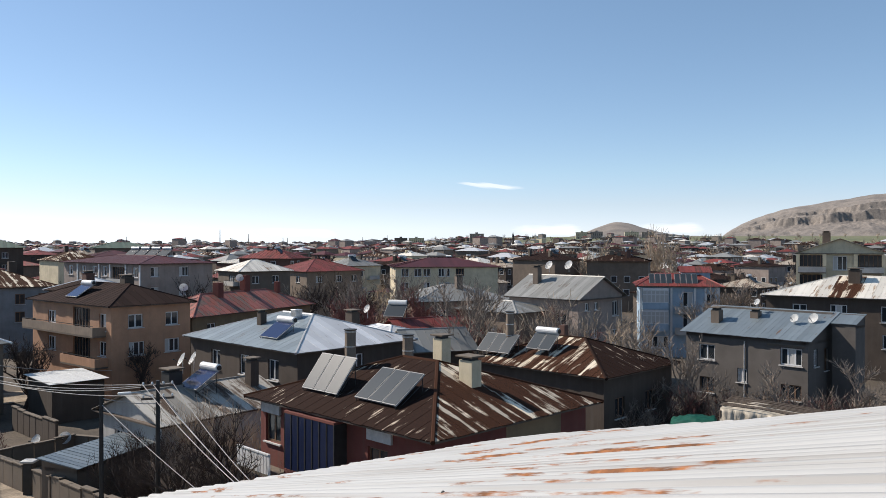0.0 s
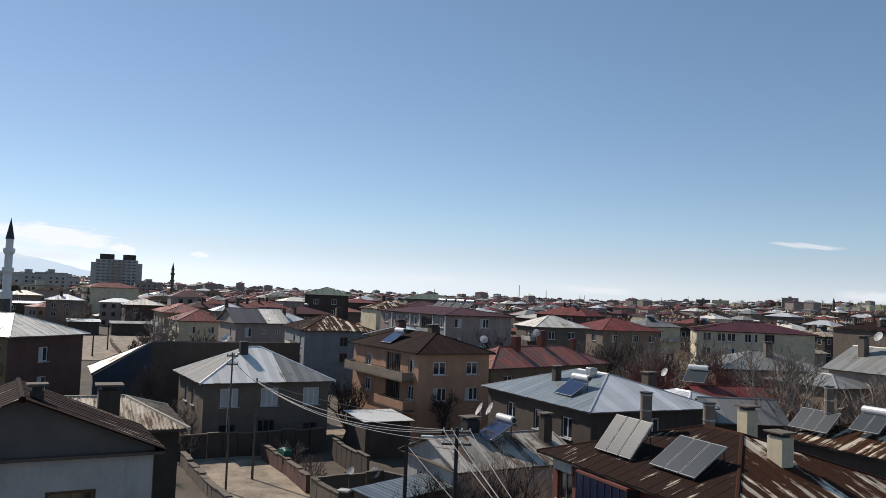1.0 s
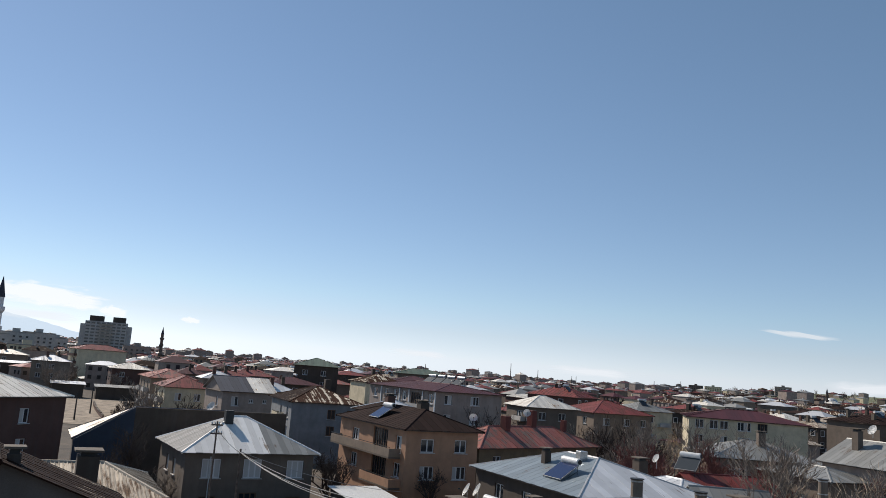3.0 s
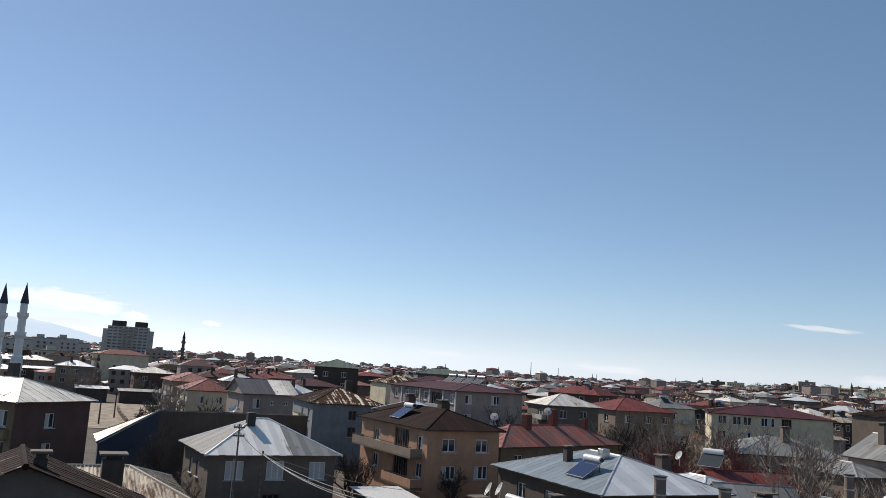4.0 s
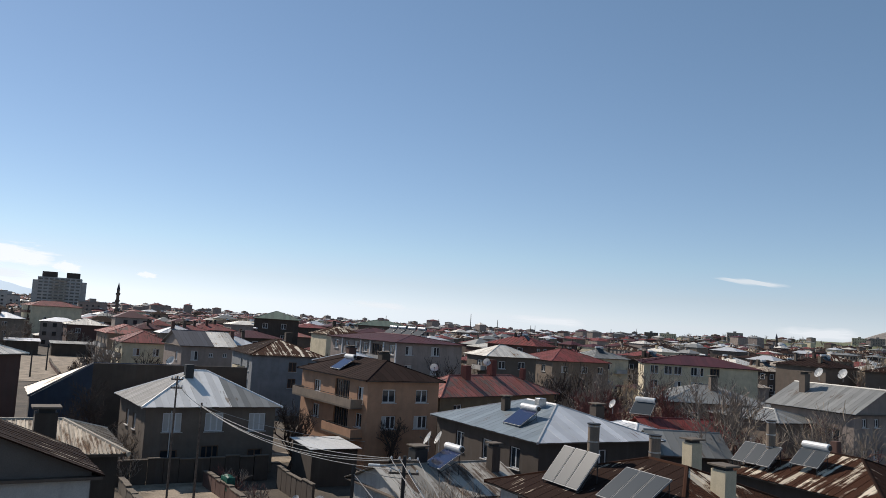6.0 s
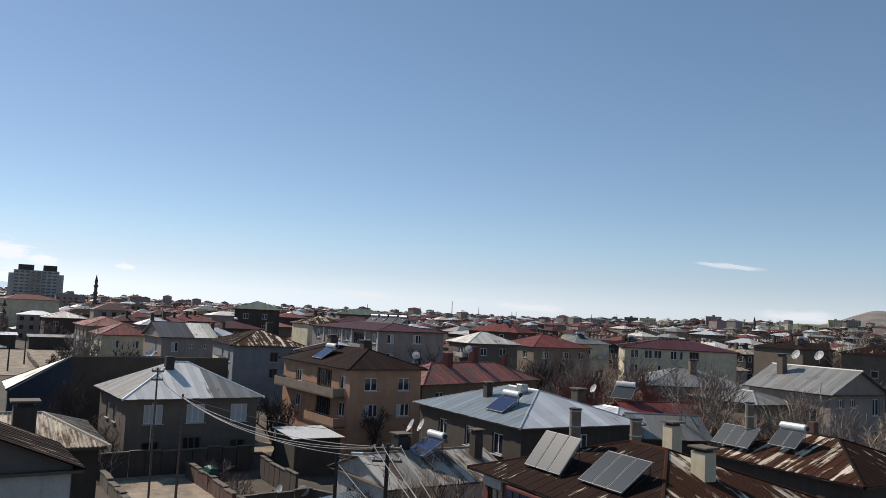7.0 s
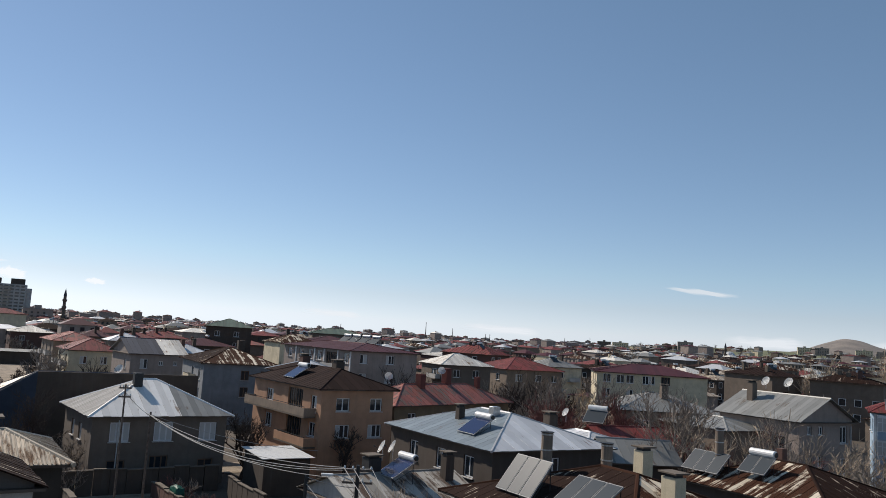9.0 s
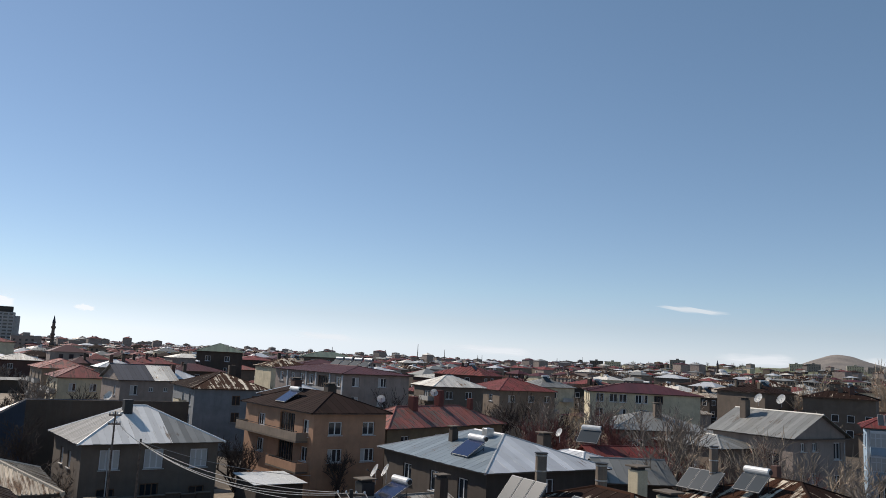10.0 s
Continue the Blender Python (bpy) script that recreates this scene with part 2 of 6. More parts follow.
def shared(name, me, parent, m):
    ob = new(name, me)
    ob.parent = parent
    ob.matrix_local = m
    return ob


def thing(name, m, label, category, group=""):
    ob = new(name)
    ob.matrix_world = m
    ob.empty_display_size = 0.3
    return tagged(ob, label, category, group)


def box(bm, x0, x1, y0, y1, z0, z1, m=None):
    vs = [bm.verts.new((x, y, z)) for z in (z0, z1) for x, y in ((x0, y0), (x1, y0), (x1, y1), (x0, y1))]
    if m:
        for v in vs:
            v.co = m @ v.co
    for f in ((3, 2, 1, 0), (4, 5, 6, 7), (0, 1, 5, 4), (1, 2, 6, 5), (2, 3, 7, 6), (3, 0, 4, 7)):
        bm.faces.new([vs[i] for i in f])
    return bm


def boxes(*args):
    bm = bmesh.new()
    for a in args:
        box(bm, *a)
    return bm


def bevelled(bm, w=0.02):
    bmesh.ops.bevel(bm, geom=list(bm.edges), offset=w, segments=1, affect="EDGES")
    return bm


def tube(bm, pts, radii, sides=6, cap=True):
    """A tapered tube along pts."""
    rings = []
    for i, p in enumerate(pts):
        a, c = pts[max(0, i - 1)], pts[min(len(pts) - 1, i + 1)]
        d = (Vector(c) - Vector(a)).normalized()
        side = d.cross(Vector((0, 0, 1)) if abs(d.z) < 0.95 else Vector((1, 0, 0))).normalized()
        up = side.cross(d)
        r = radii[i] if isinstance(radii, (list, tuple)) else radii
        rings.append([bm.verts.new(Vector(p) + r * (math.cos(k * math.tau / sides) * side + math.sin(k * math.tau / sides) * up)) for k in range(sides)])
    for r0, r1 in zip(rings, rings[1:]):
        for k in range(sides):
            bm.faces.new((r0[k], r0[(k + 1) % sides], r1[(k + 1) % sides], r1[k]))
    if cap:
        bm.faces.new(rings[0][::-1])
        bm.faces.new(rings[-1])
    return bm


def pierced(name, length, height, holes, depth):
    """The mesh of a slab along x from 0 to length, its outside towards -y, with openings (x0, x1, z0, z1) right through it."""
    xs = sorted({0.0, length, *[v for h in holes for v in h[:2]]})
    zs = sorted({0.0, height, *[v for h in holes for v in h[2:]]})
    verts, faces, index = [], [], {}

    def at(i, j, k):
        key = (i, j, k)
        if key not in index:
            index[key] = len(verts)
            verts.append((xs[i], k * depth, zs[j]))
        return index[key]

    def solid(i, j):
        if not (0 <= i < len(xs) - 1 and 0 <= j < len(zs) - 1):
            return False
        x, z = (xs[i] + xs[i + 1]) / 2, (zs[j] + zs[j + 1]) / 2
        return not any(h[0] < x < h[1] and h[2] < z < h[3] for h in holes)

    for i in range(len(xs) - 1):
        for j in range(len(zs) - 1):
            if not solid(i, j):
                continue
            faces.append((at(i, j, 0), at(i + 1, j, 0), at(i + 1, j + 1, 0), at(i, j + 1, 0)))
            faces.append((at(i, j, 1), at(i, j + 1, 1), at(i + 1, j + 1, 1), at(i + 1, j, 1)))
            for di, dj, (a, c) in ((-1, 0, ((0, 0), (0, 1))), (1, 0, ((1, 1), (1, 0))), (0, -1, ((1, 0), (0, 0))), (0, 1, ((0, 1), (1, 1)))):
                if not solid(i + di, j + dj):
                    faces.append((at(i + a[0], j + a[1], 0), at(i + c[0], j + c[1], 0), at(i + c[0], j + c[1], 1), at(i + a[0], j + a[1], 1)))
    me = bpy.data.meshes.new(name)
    me.from_pydata(verts, [], faces)
    return me


def facade(name, length, height, holes, m, mat, parent, depth=0.22):
    """A wall with its openings."""
    me = pierced(name, length, height, holes, depth)
    me.materials.append(mat)
    ob = new(name, me)
    ob.parent = parent
    ob.matrix_local = m
    return ob


WINDOWS = {}


def window_meshes(w, h, style):
    key = (round(w, 2), round(h, 2), style)
    if key not in WINDOWS:
        t, bars = 0.1, max(2, round(w / 0.6))
        sl = bpy.data.meshes.new("sill")
        fr = pierced("window", w, h, [(w * i / bars + (t if i == 0 else 0.06), w * (i + 1) / bars - (t if i == bars - 1 else 0.06), t, h - t) for i in range(bars)], 0.07)
        fr.materials.append(M["frame_brown" if style == "brown" else "frame_white"])
        bm = boxes((-0.1, w + 0.1, -0.24, 0.02, -0.07, -0.004))
        bm.to_mesh(sl)
        sl.materials.append(M["sill"])
        panes = []
        for i in range(bars):
            bm = boxes((w * i / bars + 0.02, w * (i + 1) / bars - 0.02, 0.03, 0.045, t * 0.6, h - t * 0.6))
            pn = bpy.data.meshes.new("pane")
            bm.to_mesh(pn)
            pn.materials.append(M["curtain"] if style == "curtain" or (style == "white" and (i * 3 + round(w * 10)) % 4 == 0) else M["glass"])
            panes.append(pn)
        WINDOWS[key] = fr, sl, panes
    return WINDOWS[key]


def put_window(parent, m, w, h, style="white", sill=True):
    """m stands at the opening's lower left corner, x along the wall, y into it."""
    fr, sl, panes = window_meshes(w, h, style)
    win = shared("window", fr, parent, m @ pose(0, 0.13, 0))
    for pn in panes:
        shared("pane", pn, win, Matrix())
    if sill:
        shared("sill", sl, win, pose(0, -0.02, 0))
    return win


def clip(poly, axis, lo, hi):
    """A convex polygon of (u, v) between lo and hi on one axis."""
    for sign, lim in ((1, lo), (-1, -hi)):
        out = []
        for a, c in zip(poly, poly[1:] + poly[:1]):
            da, dc = sign * a[axis] - lim, sign * c[axis] - lim
            if da >= 0:
                out.append(a)
            if (da >= 0) != (dc >= 0):
                k = da / (da - dc)
                out.append((a[0] + k * (c[0] - a[0]), a[1] + k * (c[1] - a[1])))
        poly = out
        if len(poly) < 3:
            return []
    return poly


def roof_face(corners, mat, parent, step, rng, pieces=True, rib=0.02, name="roof_panel"):
    """Sheets side by side on one plane of a roof: corners go round it, the first two along the eave."""
    p0 = Vector(corners[0])
    u = (Vector(corners[1]) - p0).normalized()
    n = u.cross(Vector(corners[2]) - p0).normalized()
    v = n.cross(u)
    flat = [((Vector(c) - p0).dot(u), (Vector(c) - p0).dot(v)) for c in corners]
    lo, hi = min(f[0] for f in flat), max(f[0] for f in flat)
    count = max(1, round((hi - lo) / step))
    verts, faces, uvs = [], [], []
    shift = rng.uniform(0, 60)

    def slab(poly, base, top):
        o = len(verts)
        k = len(poly)
        for h in (base, top):
            verts.extend(p0 + u * a + v * c + n * h for a, c in poly)
        faces.append(tuple(range(o + k, o + 2 * k)))
        faces.append(tuple(range(o + k - 1, o - 1, -1)))
        for i in range(k):
            j = (i + 1) % k
            faces.append((o + i, o + j, o + k + j, o + k + i))
        for f in faces[-k - 2:]:
            uvs.extend((poly[(q - o) % k][0] + shift, poly[(q - o) % k][1]) for q in f)

    for s in range(count):
        a, c = lo + (hi - lo) * s / count, lo + (hi - lo) * (s + 1) / count
        drop = rng.uniform(-0.04, 0.03)
        strip = clip(flat, 0, a + 0.003, c - 0.003)
        if not strip:
            continue
        strip = [(x, y + (drop if y < 0.02 else 0)) for x, y in strip]
        lift = rng.uniform(0, 0.012)
        slab(strip, 0.0, 0.03 + lift)
        seam = clip(strip, 0, a + 0.003, a + 0.033)
        if seam and rib:
            slab(seam, 0.031 + lift, 0.03 + lift + rib)
        if pieces:
            mesh_object(name, verts, faces, mat, parent, None, uvs)
            verts, faces, uvs = [], [], []
    if not pieces:
        tagged(mesh_object(name, verts, faces, mat, parent, None, uvs), kind="stuff")


def cap_strip(a, c, mat, parent, w=0.11, name="ridge_cap"):
    bm = bmesh.new()
    tube(bm, [Vector(a), Vector(c)], w, 6)
    return part(name, bm, mat, parent)


def house(name, label, cen, yaw, sx, sy, eave, rise, roof="hip", wall="plaster_grey", roofing="roof_zinc", windows=None,
          over=0.5, step=0.8, pieces=True, style="white", ridge=None, base=0.0, cap=None, cat="house", group="", rib=0.02, face_mats=None, shutter=False):
    """A house whose roof covers sx by sy metres; its local corner (-sx/2, -sy/2) points at the street.
    windows: side -> (u, sill, width, height[, style]), u from the corner at which the side starts."""
    h = thing(name, pose(*cen, base, 0, 0, yaw), label, cat, group)
    rng = random.Random(round(cen[0] * 7 + cen[1] * 13))
    X, Y = sx / 2, sy / 2
    wx, wy = X - over, Y - over
    windows = windows or {}
    wm = M[wall]
    tops = {"R": eave, "L": eave, "B": eave, "E": eave}
    if roof == "shed":
        tops["B"] = eave + rise
    sides = {"R": (pose(-wx, -wy, 0), 2 * wx), "E": (pose(wx, -wy + 0.221, 0, 0, 0, 90), 2 * wy - 0.442),
             "B": (pose(wx, wy, 0, 0, 0, 180), 2 * wx), "L": (pose(-wx, wy - 0.221, 0, 0, 0, -90), 2 * wy - 0.442)}
    for side, (m, length) in sides.items():
        holes, todo = [], []
        for u, z0, w, hh, *st in windows.get(side, ()):
            a = length - u - w / 2 if side == "L" else u - w / 2
            a = min(max(a, 0.25), length - w - 0.25)
            if a < 0.1:
                continue
            holes.append((a, a + w, z0, z0 + hh))
            todo.append((a, z0, w, hh, st[0] if st else style))
        fw = facade("wall", length, tops[side] - 0.02, holes, m, wm, h)
        for a, z0, w, hh, st in todo:
            put_window(h, m @ pose(a, 0, z0), w, hh, st)
            if shutter:
                bm = boxes((a - 0.06, a + w + 0.06, -0.1, -0.004, z0 + hh, z0 + hh + 0.42))
                so = part("shutter_box", bm, M["sill"], h)
                so.matrix_local = m
    # floor slab under the roof
    lo, hi = eave, eave + rise
    so = boxes((-X + 0.06, X - 0.06, -Y + 0.06, Y - 0.06, lo - 0.1, lo - 0.006)) if roof != "shed" else boxes((-wx, wx, -wy, wy, lo - 0.3, lo - 0.1))
    rf = part("roof", so, M["soffit"], h)
    A, Bq, C, D = (-X, -Y, lo), (X, -Y, lo), (X, Y, lo), (-X, Y, lo)
    fm = face_mats or {}
    mats = {s: M[fm.get(s, roofing)] for s in "RELB"}
    capm = M[cap] if cap else mats["R"]
    lines = []
    if roof == "hip":
        if sx >= sy:
            r = ridge if ridge is not None else max(0.4, sx - sy)
            P, Q = (-r / 2, 0, hi), (r / 2, 0, hi)
            polys = {"R": [A, Bq, Q, P], "E": [Bq, C, Q], "B": [C, D, P, Q], "L": [D, A, P]}
            lines = [(A, P), (D, P), (Bq, Q), (C, Q), (P, Q)]
        else:
            r = ridge if ridge is not None else max(0.4, sy - sx)
            P, Q = (0, -r / 2, hi), (0, r / 2, hi)
            polys = {"R": [A, Bq, P], "E": [Bq, C, Q, P], "B": [C, D, Q], "L": [D, A, P, Q]}
            lines = [(A, P), (Bq, P), (C, Q), (D, Q), (P, Q)]
    elif roof == "gable_x":      # ridge along x
        P, Q = (-X, 0, hi), (X, 0, hi)
        polys = {"R": [A, Bq, Q, P], "B": [C, D, P, Q]}
        lines = [(P, Q)]
    elif roof == "gable_y":
        P, Q = (0, -Y, hi), (0, Y, hi)
        polys = {"E": [Bq, C, Q, P], "L": [D, A, P, Q]}
        lines = [(P, Q)]
    elif roof == "shed":
        polys = {"R": [A, Bq, (X, Y, hi), (-X, Y, hi)]}
    for s, poly in polys.items():
        roof_face(poly, mats[s], rf, step, rng, pieces, rib)
    for a, c in lines:
        cap_strip(a, c, capm, rf)
    if roof.startswith("gable") or roof == "shed":
        ends = ((-wx, -wx + 0.22), (wx - 0.22, wx)) if roof != "gable_y" else ((-wy, -wy + 0.22), (wy - 0.22, wy))
        for e0, e1 in ends:
            bm = bmesh.new()
            if roof == "gable_y":
                k = rise * over / X
                tri = [(-wx, eave - 0.02), (wx, eave - 0.02), (wx, eave + k - 0.04), (0, hi - 0.05), (-wx, eave + k - 0.04)]
                a, c = [[bm.verts.new((p, e, z)) for p, z in tri] for e in (e0, e1)]
            elif roof == "gable_x":
                k = rise * over / Y
                tri = [(-wy, eave - 0.02), (wy, eave - 0.02), (wy, eave + k - 0.04), (0, hi - 0.05), (-wy, eave + k - 0.04)]
                a, c = [[bm.verts.new((e, p, z)) for p, z in tri] for e in (e0, e1)]
            else:
                k = rise * over / sy
                tri = [(-wy, eave - 0.02), (wy, eave - 0.02), (wy, hi - k - 0.03), (-wy, eave + k - 0.03)]
                a, c = [[bm.verts.new((e, p, z)) for p, z in tri] for e in (e0, e1)]
            bm.faces.new(a)
            bm.faces.new(c[::-1])
            for i in range(len(a)):
                j = (i + 1) % len(a)
                bm.faces.new((a[j], a[i], c[i], c[j]))
            bmesh.ops.recalc_face_normals(bm, faces=bm.faces)
            part("gable_wall", bm, wm, h)
    return h


def chimney(parent, x, y, z0, z1, w=0.6, mat="concrete", kind="cap", d=None):
    """A stack on a house, in the house's own frame."""
    d = d or w
    st = part("chimney", bevelled(boxes((-w / 2, w / 2, -d / 2, d / 2, 0, z1 - z0)), 0.015), M[mat], parent)
    st.matrix_local = pose(x, y, z0)
    if kind == "cap":
        part("cap", bevelled(boxes((-w / 2 - 0.12, w / 2 + 0.12, -d / 2 - 0.12, d / 2 + 0.12, z1 - z0 + 0.16, z1 - z0 + 0.24)), 0.01), M["concrete"], st)
        part("neck", boxes((-w * 0.36, w * 0.36, -d * 0.36, d * 0.36, z1 - z0 - 0.01, z1 - z0 + 0.165)), M["iron"], st)
    return st


def flue(parent, x, y, z0, z1, r=0.3):
    """A round sheet-metal chimney of banded sections."""
    bm = tube(bmesh.new(), [(0, 0, 0), (0, 0, z1 - z0)], r, 14)
    st = part("metal_chimney", bm, M["plaster_tan"], parent)
    st.matrix_local = pose(x, y, z0)
    h = z1 - z0
    for k in range(4):
        z = h * (0.15 + 0.27 * k)
        part("band", tube(bmesh.new(), [(0, 0, z), (0, 0, z + 0.07)], r + 0.025, 14), M["steel"], st)
    part("cowl", tube(bmesh.new(), [(0, 0, h + 0.005), (0, 0, h + 0.05)], r + 0.06, 14), M["iron"], st)
    return st


def collector(loc, face, width=2.1, length=1.9, tilt=40, count=3, tank=True, tubes=False, label="", base=0.5, group="solar heaters"):
    """A solar water heater: tilted glazed panels, legs, and a tank behind their upper edge. face: the yaw to which it looks."""
    c = thing("solar_water_heater", pose(*loc, 0, 0, face), label or "solar water heater with dark glazed panels on a rusty roof", "solar heater", group)
    tl = radians(tilt)
    w1 = width / count
    top = base + length * math.sin(tl)
    run = length * math.cos(tl)
    for i in range(count):
        x = -width / 2 + w1 * i
        m = pose(0, 0, base, tilt, 0, 0)
        pn = part("panel", boxes((x + 0.03, x + w1 - 0.03, 0, length, -0.08, 0.0, m)), M["collector_frame"], c)
        part("glass", boxes((x + 0.07, x + w1 - 0.07, 0.05, length - 0.05, 0.001, 0.012, m)), M["tubes" if tubes else "collector"], pn)
    for x in (-width / 2 + 0.12, width / 2 - 0.12):
        part("leg", tube(bmesh.new(), [(x, run - 0.05, -0.9), (x, run - 0.05, top - 0.06)], 0.025, 5), M["iron"], c)
        part("leg", tube(bmesh.new(), [(x, 0.06, -0.6), (x, 0.06, base)], 0.025, 5), M["iron"], c)
        part("brace", tube(bmesh.new(), [(x, 0.06, base - 0.3), (x, run - 0.05, top - 0.5)], 0.018, 5), M["iron"], c)
    if tank:
        z = top + 0.22
        t = part("tank", tube(bmesh.new(), [(-width * 0.46, run + 0.12, z), (-width * 0.43, run + 0.12, z), (width * 0.43, run + 0.12, z), (width * 0.46, run + 0.12, z)], [0.2, 0.26, 0.26, 0.2], 14), M["tank"], c, "white horizontal tank")
        part("end_cap", tube(bmesh.new(), [(width * 0.46, run + 0.12, z), (width * 0.48, run + 0.12, z)], 0.18, 12), M["iron"], t)
    return c


def dish(loc, face, r=0.45, label="white satellite dish on a short pole"):
    d = thing("satellite_dish", pose(*loc, 0, 0, face), label, "satellite dish", "satellite dishes")
    part("pole", tube(bmesh.new(), [(0, 0.12, -0.9), (0, 0.12, 0.1)], 0.03, 6), M["steel"], d)
    bm = bmesh.new()
    rings = []
    for k in range(5):
        q = k / 4
        rings.append([bm.verts.new((q * r * math.cos(a * math.tau / 18), 0.25 * r * (1 - q * q), q * r * math.sin(a * math.tau / 18))) for a in range(18)] if k else [bm.verts.new((0, 0.25 * r, 0))])
    for a in range(18):
        bm.faces.new((rings[0][0], rings[1][a], rings[1][(a + 1) % 18]))
        for k in range(1, 4):
            bm.faces.new((rings[k][a], rings[k + 1][a], rings[k + 1][(a + 1) % 18], rings[k][(a + 1) % 18]))
    bmesh.ops.solidify(bm, geom=list(bm.faces), thickness=0.015)
    bm.transform(pose(0, 0, 0.1, -28))
    part("bowl", bm, M["dish"], d)
    part("arm", tube(bmesh.new(), [(0, 0.02, -r * 0.8), (0, -r * 0.9, 0.12)], 0.015, 5), M["iron"], d)
    part("receiver", boxes((-0.04, 0.04, -r * 0.9 - 0.1, -r * 0.9, 0.08, 0.16)), M["iron"], d)
    return d


# ---- ground, fields and hills ----
def rise_at(az, r):
    """How far the land stands above the near streets; az in degrees to the left of straight ahead."""
    k = min(1.0, max(0.0, (r - 350) / 2150))
    k = k * k * (3 - 2 * k)
    left = 26 * math.exp(-((az - 56) / 13) ** 2)
    right = 30 / (1 + math.exp((az - 2) / 2.5))
    return k * (5 + left + right)


def polar(name, az0, az1, na, radii, height, mat, kind="structure"):
    verts, faces = [], []
    for r in radii:
        for i in range(na + 1):
            az = az0 + (az1 - az0) * i / na
            x, y = -math.sin(radians(az)) * r, math.cos(radians(az)) * r
            verts.append((x, y, height(az, r)))
    for j in range(len(radii) - 1):
        for i in range(na):
            a = j * (na + 1) + i
            faces.append((a, a + 1, a + na + 2, a + na + 1))
    ob = mesh_object(name, verts, faces, mat)
    for p in ob.data.polygons:
        p.use_smooth = name != "mesa_hill"
    return tagged(ob, kind=kind)


tagged(polar("ground", -180, 180, 180, [0.5, 30, 60, 100, 200, 350, 500, 700, 900, 1200, 1500, 1800, 2100, 2500, 3200, 4000, 4900],
             lambda az, r: rise_at(az, r), M["ground"]), "dry brown earth between the houses")


def fbm(x, y, size, octaves=5):
    s, k = 0.0, 1.0
    for o in range(octaves):
        s += k * noise.noise(Vector((x / size, y / size, o * 3.7)))
        size, k = size * 0.5, k * 0.55
    return s


def mesa(az, r):
    a = max(0.0, -(az + 19.2))
    x, y = -math.sin(radians(az)) * r, math.cos(radians(az)) * r
    el = 0.55 + 1.5 * (1 - math.exp(-a / 2.2)) + 0.115 * a + 0.05 * fbm(az * 100, 0, 150, 3)
    crest = 14.5 + 3000 * math.tan(radians(el))
    foot = rise_at(az, 2250) - 3
    q = min(1.0, max(0.0, (r - 2250) / 750))
    n = fbm(x, y, 170)
    q2 = q + 0.17 * n * min(1.0, q * 3) * (1 - q)
    if q2 < 0.40:
        s = 0.36 * (max(0.0, q2) / 0.40) ** 1.3
    elif q2 < 0.425:
        s = 0.36 + 0.20 * (q2 - 0.40) / 0.025
    elif q2 < 0.47:
        s = 0.56 + 0.02 * (q2 - 0.425) / 0.045
    elif q2 < 0.49:
        s = 0.58 + 0.12 * (q2 - 0.47) / 0.02
    elif q2 < 0.56:
        s = 0.70 + 0.01 * (q2 - 0.49) / 0.07
    else:
        s = 0.71 + 0.29 * math.sin(min(1.0, (q2 - 0.56) / 0.44) * math.pi / 2)
    if r > 3000:
        s = 1 - (r - 3000) / 2500
    return foot + (crest - foot) * s + 9 * fbm(x, y, 60, 4) * (1 - q) * min(1.0, q * 4) * min(1.0, a / 2)


tagged(polar("mesa_hill", -44, -19.2, 420, [2250 + 10 * i for i in range(76)] + [3300, 3800], mesa, M["hill"]), "bare brown flat-topped hill with a rocky cliff band", "hill")


def cone_hill(az, r):
    a = (az + 12.2) / 2.5
    top = 80 * math.exp(-a * a) + 22 * math.exp(-((az + 17) / 4.5) ** 2)
    q = math.exp(-((r - 3900) / 420) ** 2)
    n = 6 * noise.noise(Vector((az * 0.9, r * 0.003, 5.0)))
    return rise_at(az, r) + (top + n) * q - 4


tagged(polar("round_hill", -24, -4, 90, [3000 + 60 * i for i in range(26)], cone_hill, M["hill"]), "distant rounded brown hill beyond the town", "hill")
tagged(polar("field", -60, 5, 80, [1150, 1300, 1500, 1700, 1900, 2100, 2300, 2600], lambda az, r: rise_at(az, r) + 1.2 - 3 * max(0, (az - 1) / 4), M["fields"]), "pale green spring fields below the hills")

# ---- houses by the street ----
W = "white"
rusty = house("house", "red plastered house under a rusted zinc hip roof", (-1.2, 42.6), 45, 12.4, 14.6, 6.3, 2.1, "hip", "plaster_red", "roof_rust",
              {"L": [(12.2, 4.0, 1.4, 1.5, "brown"), (3.4, 3.9, 1.4, 1.3, "brown"), (12.2, 1.0, 1.4, 1.4, "brown"), (3.4, 1.0, 1.4, 1.3, "brown")],
               "R": [(7.0, 4.0, 1.4, 1.5, "white"), (2.6, 1.0, 1.3, 1.3, "brown"), (7.0, 1.0, 1.3, 1.3, "brown")]}, ridge=2.6, step=0.75, over=0.65, rib=0.012,
              face_mats={"L": "roof_rustdark"}, cap="roof_rust")
# left slope takes a darker sheet, so its lower brightness is in the colour
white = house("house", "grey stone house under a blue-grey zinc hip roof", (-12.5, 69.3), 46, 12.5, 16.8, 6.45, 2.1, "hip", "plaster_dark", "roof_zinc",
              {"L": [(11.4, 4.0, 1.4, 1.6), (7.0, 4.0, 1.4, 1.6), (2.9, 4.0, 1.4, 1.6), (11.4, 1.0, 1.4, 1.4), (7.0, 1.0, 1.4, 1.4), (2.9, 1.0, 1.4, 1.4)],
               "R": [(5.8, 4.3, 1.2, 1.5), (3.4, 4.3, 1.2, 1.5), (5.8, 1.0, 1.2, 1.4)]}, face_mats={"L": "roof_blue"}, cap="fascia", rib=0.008)
